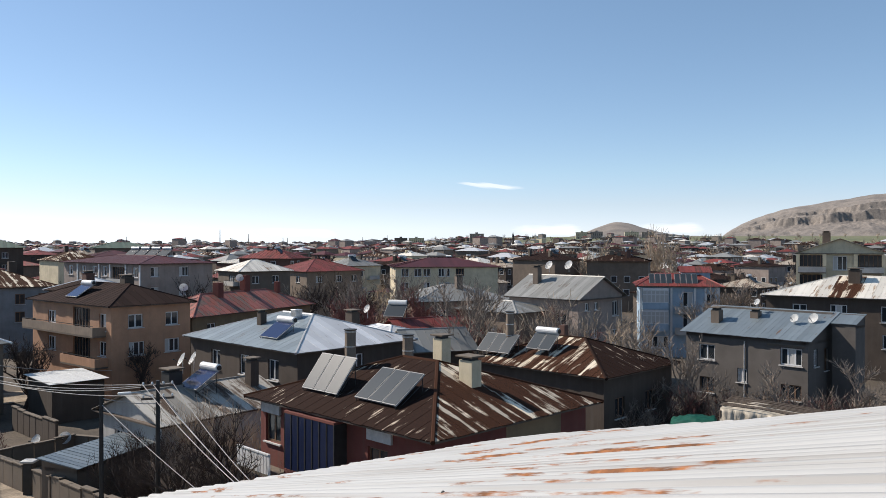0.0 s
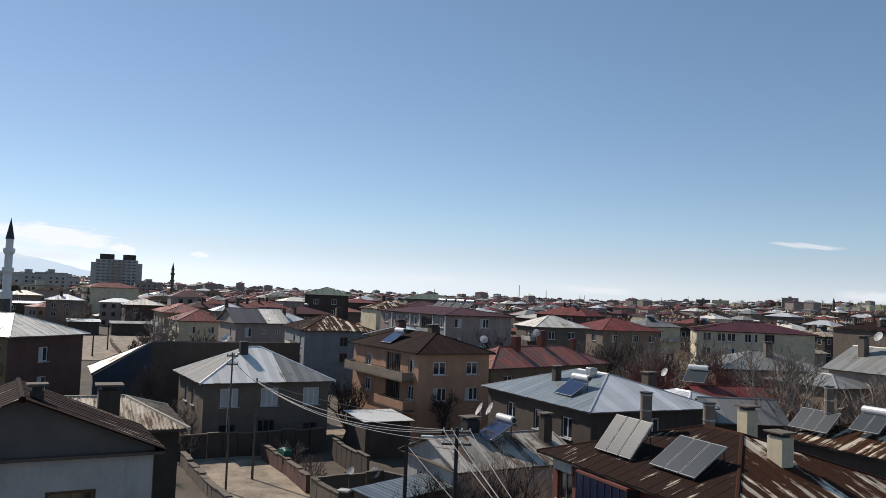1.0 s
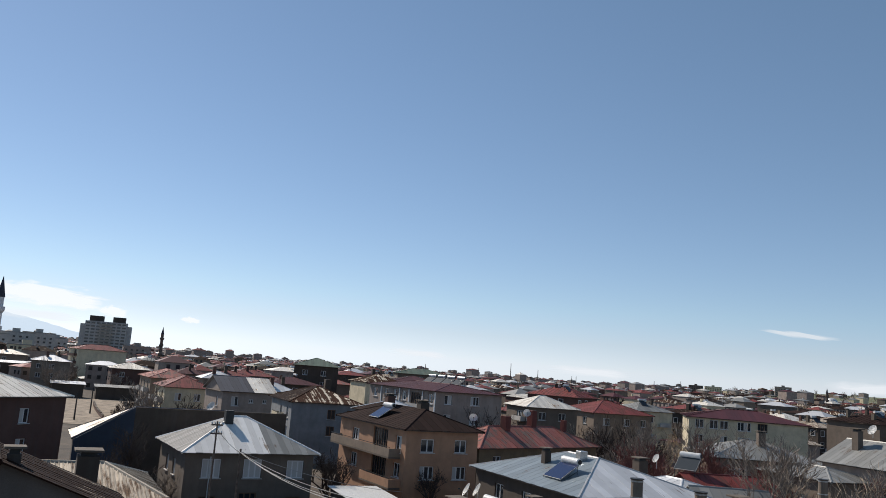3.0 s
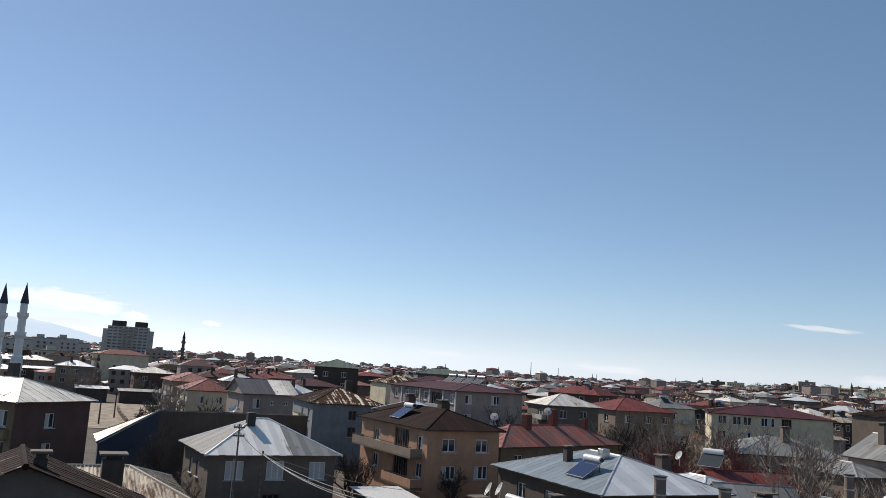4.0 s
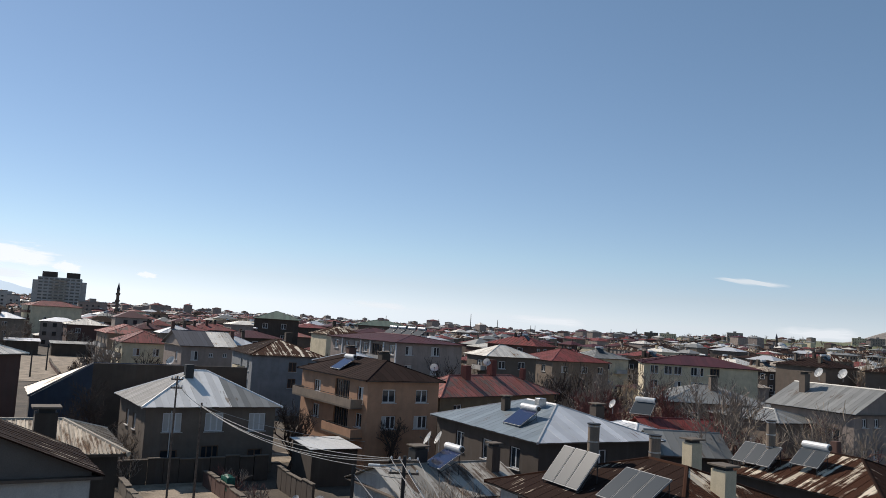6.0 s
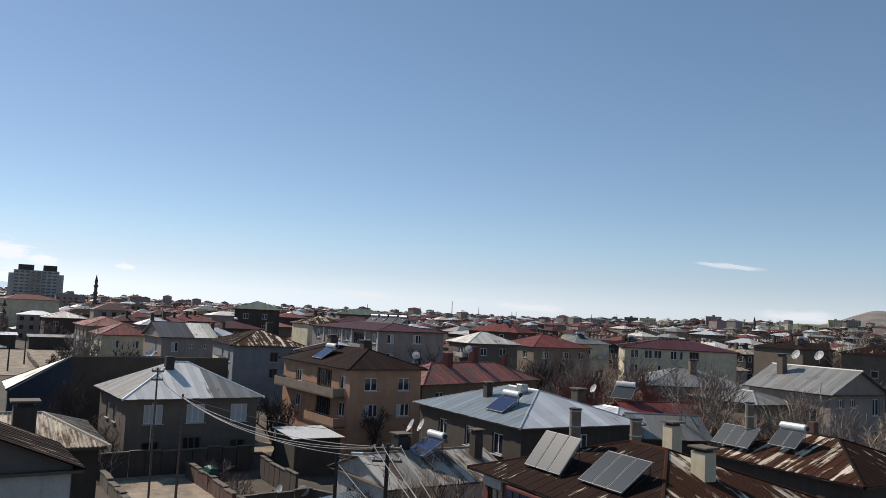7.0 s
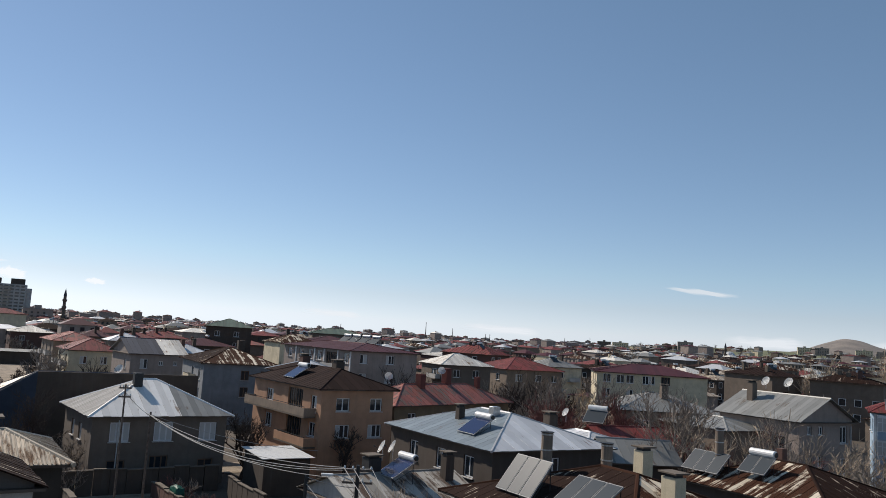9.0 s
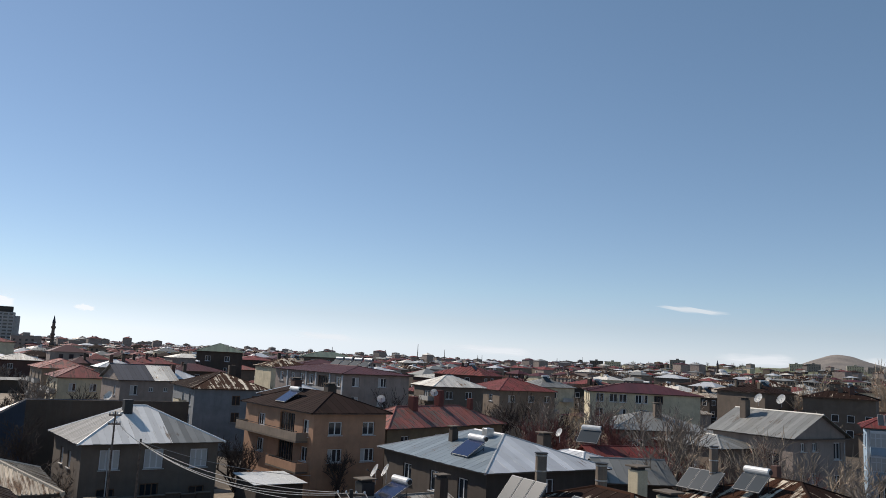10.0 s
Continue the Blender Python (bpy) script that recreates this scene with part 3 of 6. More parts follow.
white_wing = house("house", "low wing under a pale zinc sheet roof", (-5.6, 76.5), 46, 6.0, 8.0, 5.9, 0.9, "hip", "plaster_white", "roof_zinc", {"R": [(2.5, 3.6, 1.2, 1.4)]}, over=0.35)
# the wide brown windows on L stand in for dark, shaded loggia recesses
peach = house("house", "peach plastered three-storey house with a brown hip roof", (-34.2, 82.4), 50, 9.2, 17.5, 8.75, 1.75, "hip", "plaster_peach", "roof_brown",
              {"R": [(2.4, 6.6, 1.5, 1.3), (6.2, 6.6, 1.4, 1.3), (2.5, 4.0, 1.6, 1.3), (6.2, 4.0, 1.6, 1.3)],
               "L": [(1.4, 6.4, 1.3, 1.6), (11.9, 6.5, 1.8, 1.3), (5.6, 6.05, 3.4, 2.35, "brown"), (1.5, 4.0, 1.4, 1.4), (11.9, 3.8, 1.8, 1.4), (5.6, 3.25, 3.4, 2.3, "brown")]}, cap="roof_brown")
# right slope bright, left slope dark: side brightness set by the sheets
grey = house("house", "brownish grey house under a pale zinc hip roof", (-45.4, 67.5), 50, 12.7, 11.9, 6.04, 2.8, "hip", "plaster_grey", "roof_ash",
             {"R": [(2.3, 3.85, 1.65, 1.65, "curtain"), (6.0, 3.85, 1.65, 1.65, "curtain"), (10.0, 3.85, 1.6, 1.6, "curtain"), (2.2, 0.9, 1.5, 1.4, "brown"), (5.8, 0.6, 1.6, 2.0, "brown"), (10.0, 0.9, 1.4, 1.3, "brown")],
              "L": [(4.0, 3.6, 1.2, 1.4), (7.0, 3.6, 1.2, 1.4)]}, ridge=1.3, step=0.6, rib=0.01, face_mats={"L": "roof_dull"})
rusty2 = house("house", "low house under a rust-streaked hip roof", (9.8, 60.9), 46, 10.2, 12.5, 5.6, 1.85, "hip", "plaster_dark", "roof_rust",
               {"R": [(6.0, 2.6, 1.2, 1.4, "brown"), (2.0, 2.6, 1.2, 1.4, "brown")], "L": [(3.0, 2.6, 1.2, 1.4)]}, step=0.6, face_mats={"R": "roof_rustdark"})
slant = house("house", "grey cement house under a blue-grey mono-pitch zinc roof", (26.35, 67.26), -46.5, 11.1, 5.85, 7.0, 1.96, "shed", "plaster_slate", "roof_blue",
              {"R": [(1.9, 4.75, 1.45, 1.3), (1.9, 2.0, 1.3, 1.3, "brown"), (5.0, 3.2, 0.8, 1.15), (9.0, 5.0, 1.7, 1.35), (9.0, 2.3, 1.6, 1.2, "brown")],
               "E": [(1.3, 4.9, 0.8, 1.35), (3.3, 4.4, 0.7, 1.8, "brown")]}, step=0.42, over=0.4, rib=0.008)
slant_wing = house("annexe", "narrow grey annexe under the same zinc roof", (32.2, 63.8), -46.5, 1.95, 2.2, 8.2, 0.7, "shed", "plaster_slate", "roof_blue", {}, over=0.1, step=0.42, rib=0.008)
gable = house("house", "grey plastered house with a tall gable end", (13.2, 86.6), 45, 9.0, 10.0, 8.9, 2.2, "gable_y", "plaster_mauve", "roof_grey",
              {"R": [(1.5, 7.7, 0.7, 0.8), (3.2, 7.7, 0.7, 0.8), (6.7, 6.9, 1.1, 1.6), (3.1, 4.8, 0.8, 1.0), (6.7, 4.0, 1.1, 1.5), (1.6, 4.8, 0.7, 0.9)],
               "L": [(2.0, 6.0, 1.5, 1.5), (7, 6.0, 1.5, 1.5)]}, step=0.5, rib=0.008)
annex = house("house", "long low grey house under a zinc roof", (6.6, 85.2), 45, 7.0, 9.0, 7.6, 0.9, "hip", "plaster_tan", "roof_grey", {"R": [(5.2, 4.7, 1.5, 1.7)], "L": [(3, 4.6, 1.3, 1.5)]}, over=0.4)
blue = house("house", "light blue house with white glazed bays and a red roof", (31.0, 106.7), -11, 10.9, 9.0, 9.1, 1.5, "hip", "plaster_sky", "roof_red",
             {"R": [(2.3, 6.9, 2.7, 1.5), (2.3, 4.2, 2.7, 1.5), (6.0, 6.5, 1.3, 1.9), (6.0, 3.8, 1.3, 1.9), (8.8, 6.9, 1.1, 1.3), (8.8, 4.2, 1.1, 1.3), (2.3, 1.2, 2.6, 1.5)],
              "L": [(2.5, 6.7, 1.8, 1.6), (2.5, 4.1, 1.8, 1.6), (6, 6.7, 1.8, 1.6)]}, step=0.7, ridge=5.0)
farright = house("house", "grey two-storey house under a stained zinc hip roof", (48.7, 90.0), -38, 22.0, 12.0, 8.7, 2.15, "hip", "plaster_dark", "roof_pale",
                 {"R": [(3.6, 6.6, 1.5, 1.2), (7.6, 6.6, 1.7, 1.3), (12.6, 6.2, 1.8, 1.7), (17.0, 6.4, 1.7, 1.3), (3.6, 3.8, 1.5, 1.3), (7.6, 3.8, 1.7, 1.3), (12.6, 3.4, 1.5, 1.5)]}, ridge=8.0, step=0.7)
creamtop = house("apartment_house", "cream apartment house with a wide gable and balconies", (65.2, 132.0), -26.5, 13.2, 14.0, 13.05, 2.3, "gable_y", "plaster_cream", "roof_dirty",
                 {"R": [(6.1, 10.4, 2.0, 2.2), (2.1, 10.9, 3.7, 1.9, "brown"), (10.1, 10.9, 3.7, 1.9, "brown"), (6.1, 7.4, 2.0, 2.2), (2.1, 7.8, 3.7, 1.9, "brown"), (10.1, 7.8, 3.7, 1.9, "brown")], "L": [(3, 9.6, 1.6, 1.6)]}, cat="apartment house")
cream = house("apartment_house", "cream three-storey apartment house with a maroon roof", (-0.2, 158.5), 8, 20.5, 15.0, 10.2, 1.6, "hip", "plaster_cream", "roof_maroon",
              {"R": [(1.8, 8.4, 1.4, 1.5), (4.2, 8.4, 1.4, 1.5), (5.9, 8.4, 1.4, 1.5), (9.2, 8.4, 2.2, 1.5), (12.2, 8.4, 1.6, 1.5, "brown"), (1.8, 5.8, 1.4, 1.5), (5.9, 5.8, 1.2, 1.5), (9.2, 5.8, 2.0, 1.5), (1.8, 3.0, 1.4, 1.5), (6, 3.0, 1.4, 1.5)],
               "L": [(3.0, 8.4, 1.4, 1.4), (8, 8.4, 1.4, 1.4)]}, cat="apartment house")
red = house("house", "low ochre house under a faded red sheet roof", (-25.7, 99.1), 64, 22.9, 8.0, 6.5, 2.15, "hip", "plaster_yellow", "roof_faded", {"R": [(3, 4.2, 1.4, 1.4), (9, 4.2, 1.4, 1.4), (15, 4.2, 1.4, 1.4), (20, 4.2, 1.4, 1.4)], "L": [(3, 4.0, 1.4, 1.4)]}, step=0.9, ridge=12.0)
# dark glass 3.6 m wide on L replaces the shade of recessed balconies
apt = house("apartment_house", "grey and white four-storey apartment house with a red roof", (-49.0, 128.5), 50, 13.0, 25.0, 11.6, 1.1, "hip", "plaster_mauve", "roof_maroon",
            {"L": [(u, z, 1.6, 1.5) for z in (9.6, 6.7, 3.8) for u in (1.4, 10.4, 13.6, 17.0, 21.4)] + [(6.2, z, 3.6, 2.1, "brown") for z in (9.0, 6.1, 3.2)],
             "R": [(2.2, z, 1.3, 1.4) for z in (9.7, 6.8, 3.9)] + [(7, z, 1.6, 1.4) for z in (9.7, 6.8, 3.9)]}, cat="apartment house")
bluewall = house("apartment_house", "grey-blue three-storey house with a rust-streaked roof", (-62.5, 113.0), 43, 11.5, 16.0, 8.7, 2.2, "hip", "plaster_blue", "roof_rust",
                 {"R": [(6.0, 6.4, 1.2, 1.4, "brown"), (8.9, 6.4, 1.2, 1.4, "brown"), (6.0, 4.0, 1.2, 1.4, "brown"), (8.9, 4.0, 1.2, 1.4, "brown")],
                  "L": [(2.4, 6.2, 1.3, 1.6), (2.4, 3.4, 1.3, 1.6), (7, 6.2, 1.3, 1.6)]}, cat="apartment house", ridge=1.5, face_mats={"L": "roof_rustdark"})
pink = house("apartment_house", "pale mauve house with a dark blue and zinc roof", (-84.0, 124.0), 50, 10.0, 13.0, 8.6, 2.4, "gable_x", "plaster_mauve", "roof_zinc",
             {"R": [(2.2, 6.2, 1.2, 1.6), (5.0, 6.8, 0.7, 0.7), (7.4, 6.8, 0.7, 0.7), (7.4, 4.2, 0.7, 0.7), (5, 4.2, 0.7, 0.7)], "L": [(3, 6, 1.2, 1.5)]}, cat="apartment house", face_mats={"R": "roof_slate"})
# slopes toned by how the light falls: left pale, the rest dark
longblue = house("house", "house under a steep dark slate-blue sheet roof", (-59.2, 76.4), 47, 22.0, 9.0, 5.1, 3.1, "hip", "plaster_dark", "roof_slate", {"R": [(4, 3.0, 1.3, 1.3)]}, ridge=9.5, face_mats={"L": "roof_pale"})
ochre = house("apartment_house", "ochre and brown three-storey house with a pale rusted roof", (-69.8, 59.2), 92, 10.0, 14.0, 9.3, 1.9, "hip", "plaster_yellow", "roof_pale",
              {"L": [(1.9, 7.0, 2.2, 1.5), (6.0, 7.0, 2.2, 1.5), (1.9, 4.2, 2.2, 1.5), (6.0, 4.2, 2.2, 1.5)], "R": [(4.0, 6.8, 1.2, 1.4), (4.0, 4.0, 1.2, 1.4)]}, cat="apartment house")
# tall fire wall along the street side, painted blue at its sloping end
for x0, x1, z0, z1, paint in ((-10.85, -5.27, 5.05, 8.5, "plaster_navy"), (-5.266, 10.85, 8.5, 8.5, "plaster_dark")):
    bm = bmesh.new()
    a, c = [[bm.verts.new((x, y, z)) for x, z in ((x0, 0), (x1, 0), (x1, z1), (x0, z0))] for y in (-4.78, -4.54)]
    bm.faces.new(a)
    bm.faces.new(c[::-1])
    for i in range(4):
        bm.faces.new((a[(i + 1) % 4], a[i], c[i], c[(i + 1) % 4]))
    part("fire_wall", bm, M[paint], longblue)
near = house("house", "grey and white house with a rusty gabled roof", (-22.58, 20.18), 50, 8.65, 5.4, 9.1, 1.8, "gable_y", "plaster_slate", "roof_rustdark",
             {"R": [(5.5, 6.6, 1.4, 1.35, "brown"), (1.5, 6.6, 1.4, 1.35, "brown"), (5.5, 3.6, 1.4, 1.35, "brown")]}, over=0.35, step=0.5, rib=0.01)
near2 = house("house", "lower house behind under a pale corrugated roof going to rust", (-28.52, 24.5), 47, 14.0, 7.0, 8.73, 0.9, "hip", "plaster_dark", "roof_corrugated", {}, over=0.35, step=0.16, rib=0.035, ridge=9.6, pieces=False)
low = house("house", "low grey house under a patched sheet roof", (-17.0, 55.2), 50, 10.5, 8.5, 3.4, 1.5, "gable_x", "plaster_white", "roof_patch", {"L": [(2.0, 1.2, 1.0, 1.2), (5, 1.2, 1.0, 1.2)], "R": [(3, 1.1, 1.1, 1.2)]}, over=0.4, step=0.6)
shed = house("shed", "low garden shed under a blue corrugated sheet roof", (-20.2, 47.3), 71, 6.6, 2.9, 2.2, 0.35, "shed", "concrete", "roof_blue", {}, over=0.2, step=0.4, cat="shed")
# open canopy: the deep shade under its roof is built as dark walls
canopy = house("shed", "canopy with a white-painted flat roof, shade beneath as dark walls", (-31.7, 67.6), 47, 4.85, 5.55, 3.25, 0.25, "shed", "plaster_dark", "tank", {}, over=0.3, step=0.6, cat="shed")
midhip = house("house", "grey house under a worn zinc hip roof", (1.2, 113.0), 20, 14.0, 12.0, 6.9, 2.0, "hip", "plaster_tan", "roof_grey", {"R": [(3, 4.4, 1.4, 1.4), (9, 4.4, 1.4, 1.4)]})
lowdark = house("house", "low house under a dark lichen-stained roof", (-1.0, 71.0), 20, 6.5, 6.5, 5.4, 1.6, "gable_x", "plaster_dark", "roof_grey", {"L": [(2, 3, 1, 1.2)]}, pieces=True)
redlow = house("house", "low house under a dark red sheet roof", (-1.5, 82.0), 30, 9.0, 7.0, 5.4, 1.6, "gable_x", "plaster_brick", "roof_red", {})
greenroof = house("apartment_house", "dark apartment house with a green hip roof", (-113.0, 203.0), 30, 13.0, 13.0, 13.6, 2.2, "hip", "plaster_dark", "roof_green", {"R": [(3, z, 1.4, 1.4) for z in (11, 8, 5)] + [(8, z, 1.4, 1.4) for z in (11, 8, 5)]}, cat="apartment house")
greenroof2 = house("apartment_house", "grey apartment house with a green roof", (-105.0, 262.0), 30, 18.0, 13.0, 13.2, 1.9, "hip", "plaster_grey", "roof_green", {"R": [(u, z, 1.4, 1.4) for z in (11, 8, 5) for u in (3, 8, 13)]}, cat="apartment house")
redblock = house("apartment_house", "dark red apartment house", (-84.0, 205.0), 35, 14.0, 14.0, 11.3, 1.6, "hip", "plaster_red", "roof_maroon", {"R": [(u, z, 1.4, 1.4) for z in (9, 6) for u in (3, 8)]}, cat="apartment house")
fivestorey = house("apartment_house", "tall cream apartment house with stacked balconies", (-233.0, 247.0), 62, 19.0, 12.0, 13.0, 1.9, "hip", "plaster_cream", "roof_red", {"L": [(3, z, 2.4, 1.6, "brown") for z in (11, 8.2, 5.4, 2.6)], "R": [(5, 8, 1.0, 1.0)]}, cat="apartment house")
darkhip = house("house", "dark red house under a pale hip roof", (-176.0, 200.5), 47, 12.0, 13.0, 8.4, 1.9, "hip", "plaster_brick", "roof_pale", {"R": [(3, 6, 1.4, 1.4)], "L": [(3, 6, 1.4, 1.4)]})
panelhip = house("apartment_house", "grey house under a pale striped hip roof", (-35.0, 149.0), 40, 11.0, 10.0, 9.6, 2.0, "hip", "plaster_grey", "roof_pale", {"R": [(3, 7.4, 1.4, 1.4), (7, 7.4, 1.4, 1.4)], "L": [(3, 7.4, 2.4, 1.4)]}, cat="apartment house")
redhip = house("apartment_house", "brown house under a dark red hip roof", (-27.0, 172.0), 44, 15.0, 14.0, 8.9, 2.4, "hip", "plaster_tan", "roof_red", {"R": [(3, 6.6, 1.6, 1.4), (8, 6.6, 1.6, 1.4), (12, 6.6, 1.4, 1.4)], "L": [(3, 6.6, 1.4, 1.4), (8, 6.6, 1.4, 1.4)]}, cat="apartment house")

front = house("house", "dark-walled house with one bright zinc roof face", (-43.5, 99.5), 50, 8.5, 7.5, 8.9, 1.4, "hip", "plaster_dark", "roof_zinc", {"R": [(2, 6.6, 1.2, 1.3), (5, 6.6, 1.2, 1.3)]}, face_mats={"L": "roof_brown"})
tanhouse = house("apartment_house", "tan three-storey house with stacked balconies and a faded red roof", (-116.0, 144.0), 48, 10.0, 17.0, 9.0, 1.7, "hip", "plaster_tan", "roof_faded",
                 {"L": [(u, z, 1.5, 1.5) for z in (6.6, 3.8) for u in (3, 8, 13)], "R": [(2.5, z, 1.3, 1.4) for z in (6.6, 3.8)] + [(6.0, z, 1.3, 1.4) for z in (6.6, 3.8)]}, cat="apartment house")
redbalcony = house("apartment_house", "cream three-storey house with white balconies and a dark red roof", (-102.0, 131.5), 48, 9.5, 13.0, 8.0, 2.0, "hip", "plaster_cream", "roof_red",
                   {"L": [(u, z, 1.5, 1.6, "brown") for z in (5.6, 2.8) for u in (2.5, 9.5)], "R": [(2.5, z, 1.2, 1.4) for z in (5.6, 2.8)] + [(6.0, z, 1.2, 1.4) for z in (5.6, 2.8)]}, cat="apartment house")
lowlong = house("house", "long low house under a bright zinc roof", (-252.0, 232.0), 47, 27.0, 9.0, 6.0, 0.8, "hip", "plaster_dark", "roof_zinc", {"R": [(u, 3.6, 1.5, 1.4) for u in (4, 9, 14, 19)]}, step=1.2)
barn = house("shed", "low store under a white sheet roof", (-175.0, 176.0), 47, 9.0, 7.0, 3.7, 0.5, "shed", "plaster_dark", "roof_zinc", {}, cat="shed")
barn2 = house("shed", "low store under a dull grey sheet roof", (-165.5, 184.5), 47, 12.0, 6.0, 3.4, 0.5, "shed", "plaster_dark", "roof_grey", {}, cat="shed")
for cx, cy, sx, sy, eave, roofing in ((-206.0, 199.0, 12.0, 11.0, 8.8, "roof_zinc"), (-274.0, 243.0, 15.0, 13.0, 8.8, "roof_pale"), (-122.0, 170.0, 9.0, 9.0, 8.8, "roof_zinc"), (-101.0, 163.0, 9.0, 9.0, 7.4, "roof_zinc"), (-137.0, 196.0, 14.0, 13.0, 8.6, "roof_red"), (-150.0, 226.0, 16.0, 13.0, 8.8, "roof_red"), (-120.0, 222.0, 15.0, 13.0, 8.6, "roof_faded")):
    h = house("house", "town house under a %s roof" % M[roofing].name, (cx, cy), 47, sx, sy, eave, 1.8, "hip", "plaster_tan", roofing,
              {"R": [(u, z, 1.4, 1.4) for z in (eave - 2.4, eave - 5.2) for u in (2.2, 5.8)], "L": [(u, z, 1.4, 1.4) for z in (eave - 2.4, eave - 5.2) for u in (2.2, 5.8)]}, step=1.0, group="town houses")
    chimney(h, -1.2, -1.6, eave + 0.7, eave + 2.9, 0.8, "plaster_brick", kind="")
    chimney(h, 2.0, 0.8, eave + 0.9, eave + 3.0, 0.7, "plaster_dark")


def repaint(h, first, lo, hi, paint):
    """Other sheets on one stretch (lo to hi along x) of the street-side slope of a roof."""
    for ob in [o for c in h.children if c.name.startswith("roof") for o in c.children if o.name.startswith("roof_panel")]:
        mid = [sum(v.co[k] for v in ob.data.vertices) / len(ob.data.vertices) for k in range(2)]
        if mid[1] < first and lo < mid[0] < hi:
            ob.data.materials[0] = M[paint]


repaint(grey, -1.2, 1.5, 9.0, "roof_grey")
repaint(pink, -0.4, 0.3, 9.0, "roof_pale")
repaint(farright, -1.0, -4.2, -1.0, "roof_rust")
for ob in [o for o in ochre.children if o.name.startswith("wall")][:1]:
    ob.data.materials[0] = M["plaster_brick"]

PLACED = [(ob.location.x, ob.location.y) for ob in scene.objects if ob.parent is None and ob.type == "EMPTY"]


# ---- the town beyond ----
def town():
    rng = random.Random(5)
    walls = ["plaster_grey", "plaster_tan", "plaster_mauve", "plaster_brick", "plaster_mauve", "plaster_dark", "plaster_grey", "plaster_cream"]
    roofs = ["roof_rustdark", "roof_pale", "roof_rustdark", "roof_dirty", "roof_red", "roof_red", "roof_rust", "roof_brown", "roof_maroon", "roof_brown", "roof_grey", "roof_dirty"]
    wmesh = {}
    for style in ("frame_white", "frame_brown"):
        me, pn = bpy.data.meshes.new("window"), bpy.data.meshes.new("pane")
        ring = [(-0.65, -0.7), (0.65, -0.7), (0.65, 0.7), (-0.65, 0.7)], [(-0.56, -0.61), (0.56, -0.61), (0.56, 0.61), (-0.56, 0.61)]
        vs = [(x, y, z) for y in (-0.06, 0.02) for pts in ring for x, z in pts]
        fs = [f for i in range(4) for j in [(i + 1) % 4] for f in ((i, j, 4 + j, 4 + i), (8 + j, 8 + i, 12 + i, 12 + j), (i, 8 + i, 8 + j, j), (4 + i, 4 + j, 12 + j, 12 + i))]
        me.from_pydata(vs, [], fs)
        me.materials.append(M[style])
        bm = boxes((-0.56, 0.56, -0.02, 0.015, -0.61, 0.61))
        bm.to_mesh(pn)
        pn.materials.append(M["glass"])
        wmesh[style] = me, pn
    far = {k: ([], [], []) for k in set(walls) | set(roofs) | {"glass", "tank", "roof_grey", "plaster_mauve", "roof_zinc"}}
    yaw0 = radians(47)
    ex, ey = (math.cos(yaw0), math.sin(yaw0)), (-math.sin(yaw0), math.cos(yaw0))
    spots = []
    for i in range(-60, 130):
        for j in range(-20, 150):
            spots.append((i * 19.5, j * 23.0))
    for a, c in spots:
        a, c = a + rng.uniform(-3, 3), c + rng.uniform(-3.5, 3.5)
        x, y = a * ex[0] + c * ey[0], a * ex[1] + c * ey[1]
        r = math.hypot(x, y)
        az = math.degrees(math.atan2(-x, y))
        skip = rng.random()
        yaw = yaw0 + radians(rng.choice((0, 0, 0, 8, -8, 25, 90)) + rng.uniform(-4, 4))
        sx, sy = rng.uniform(9, 14), rng.uniform(9, 15)
        eave = rng.choice((3.2, 5.8, 6.0, 6.2, 8.6, 8.8, 9.0, 11.2)) + rng.uniform(-0.3, 0.3)
        rise = rng.uniform(1.3, 2.2)
        wall, roofing = rng.choice(walls), rng.choice(roofs)
        if not (-34 < az < 54) or r < 235 and az > 33 or r < (178 if -8 < az < 31 else 150 if az < 0 else 122) or r > 2350 or skip < 0.10:
            continue
        if az < 3.5 and r > 1050 and (skip < 0.86 or r > 1700):
            continue
        if az < -9 and r > 1500 + 40 * (az + 9) + 300:
            continue
        if az < -14 and r < 700 and eave > 7:
            eave -= 2.8
        if any(math.hypot(x - px, y - py) < 14.0 for px, py in PLACED):
            continue
        if r > 700 and rng.random() < 0.15:
            continue
        if r > 275:
            roofing = rng.choice(("roof_grey", "roof_pale", "roof_brown", "roof_rustdark", "roof_zinc", "roof_grey", "roof_rust", "roof_red", "roof_maroon"))
            if r > 900 and rng.random() < 0.07:
                eave, wall = eave + rng.uniform(3, 9), "plaster_mauve"
        if 3 < az < 44 and r < 1300 and rng.random() < 0.42:
            roofing = rng.choice(("roof_red", "roof_maroon", "roof_red"))
        z = rise_at(az, r) - 0.3
        X, Y = sx / 2, sy / 2
        if r < 275:
            name = "house" if eave < 8 else "apartment_house"
            h = thing(name, pose(x, y, z, 0, 0, math.degrees(yaw)), "%s town house with a %s roof" % (M[wall].name.replace(" plaster", ""), M[roofing].name.split()[0]), "house", "town houses")
            house_parts(h, X, Y, eave, rise, M[wall], M[roofing], rng)
            st = wmesh[rng.choice(("frame_white", "frame_brown", "frame_white"))]
            for side, length in (("R", sx), ("L", sy)):
                for fl in range(int(eave // 2.8)):
                    for k in range(int((length - 2.5) // 2.9)):
                        u = 1.9 + k * 2.9 + rng.uniform(-0.2, 0.2)
                        if rng.random() < 0.15:
                            continue
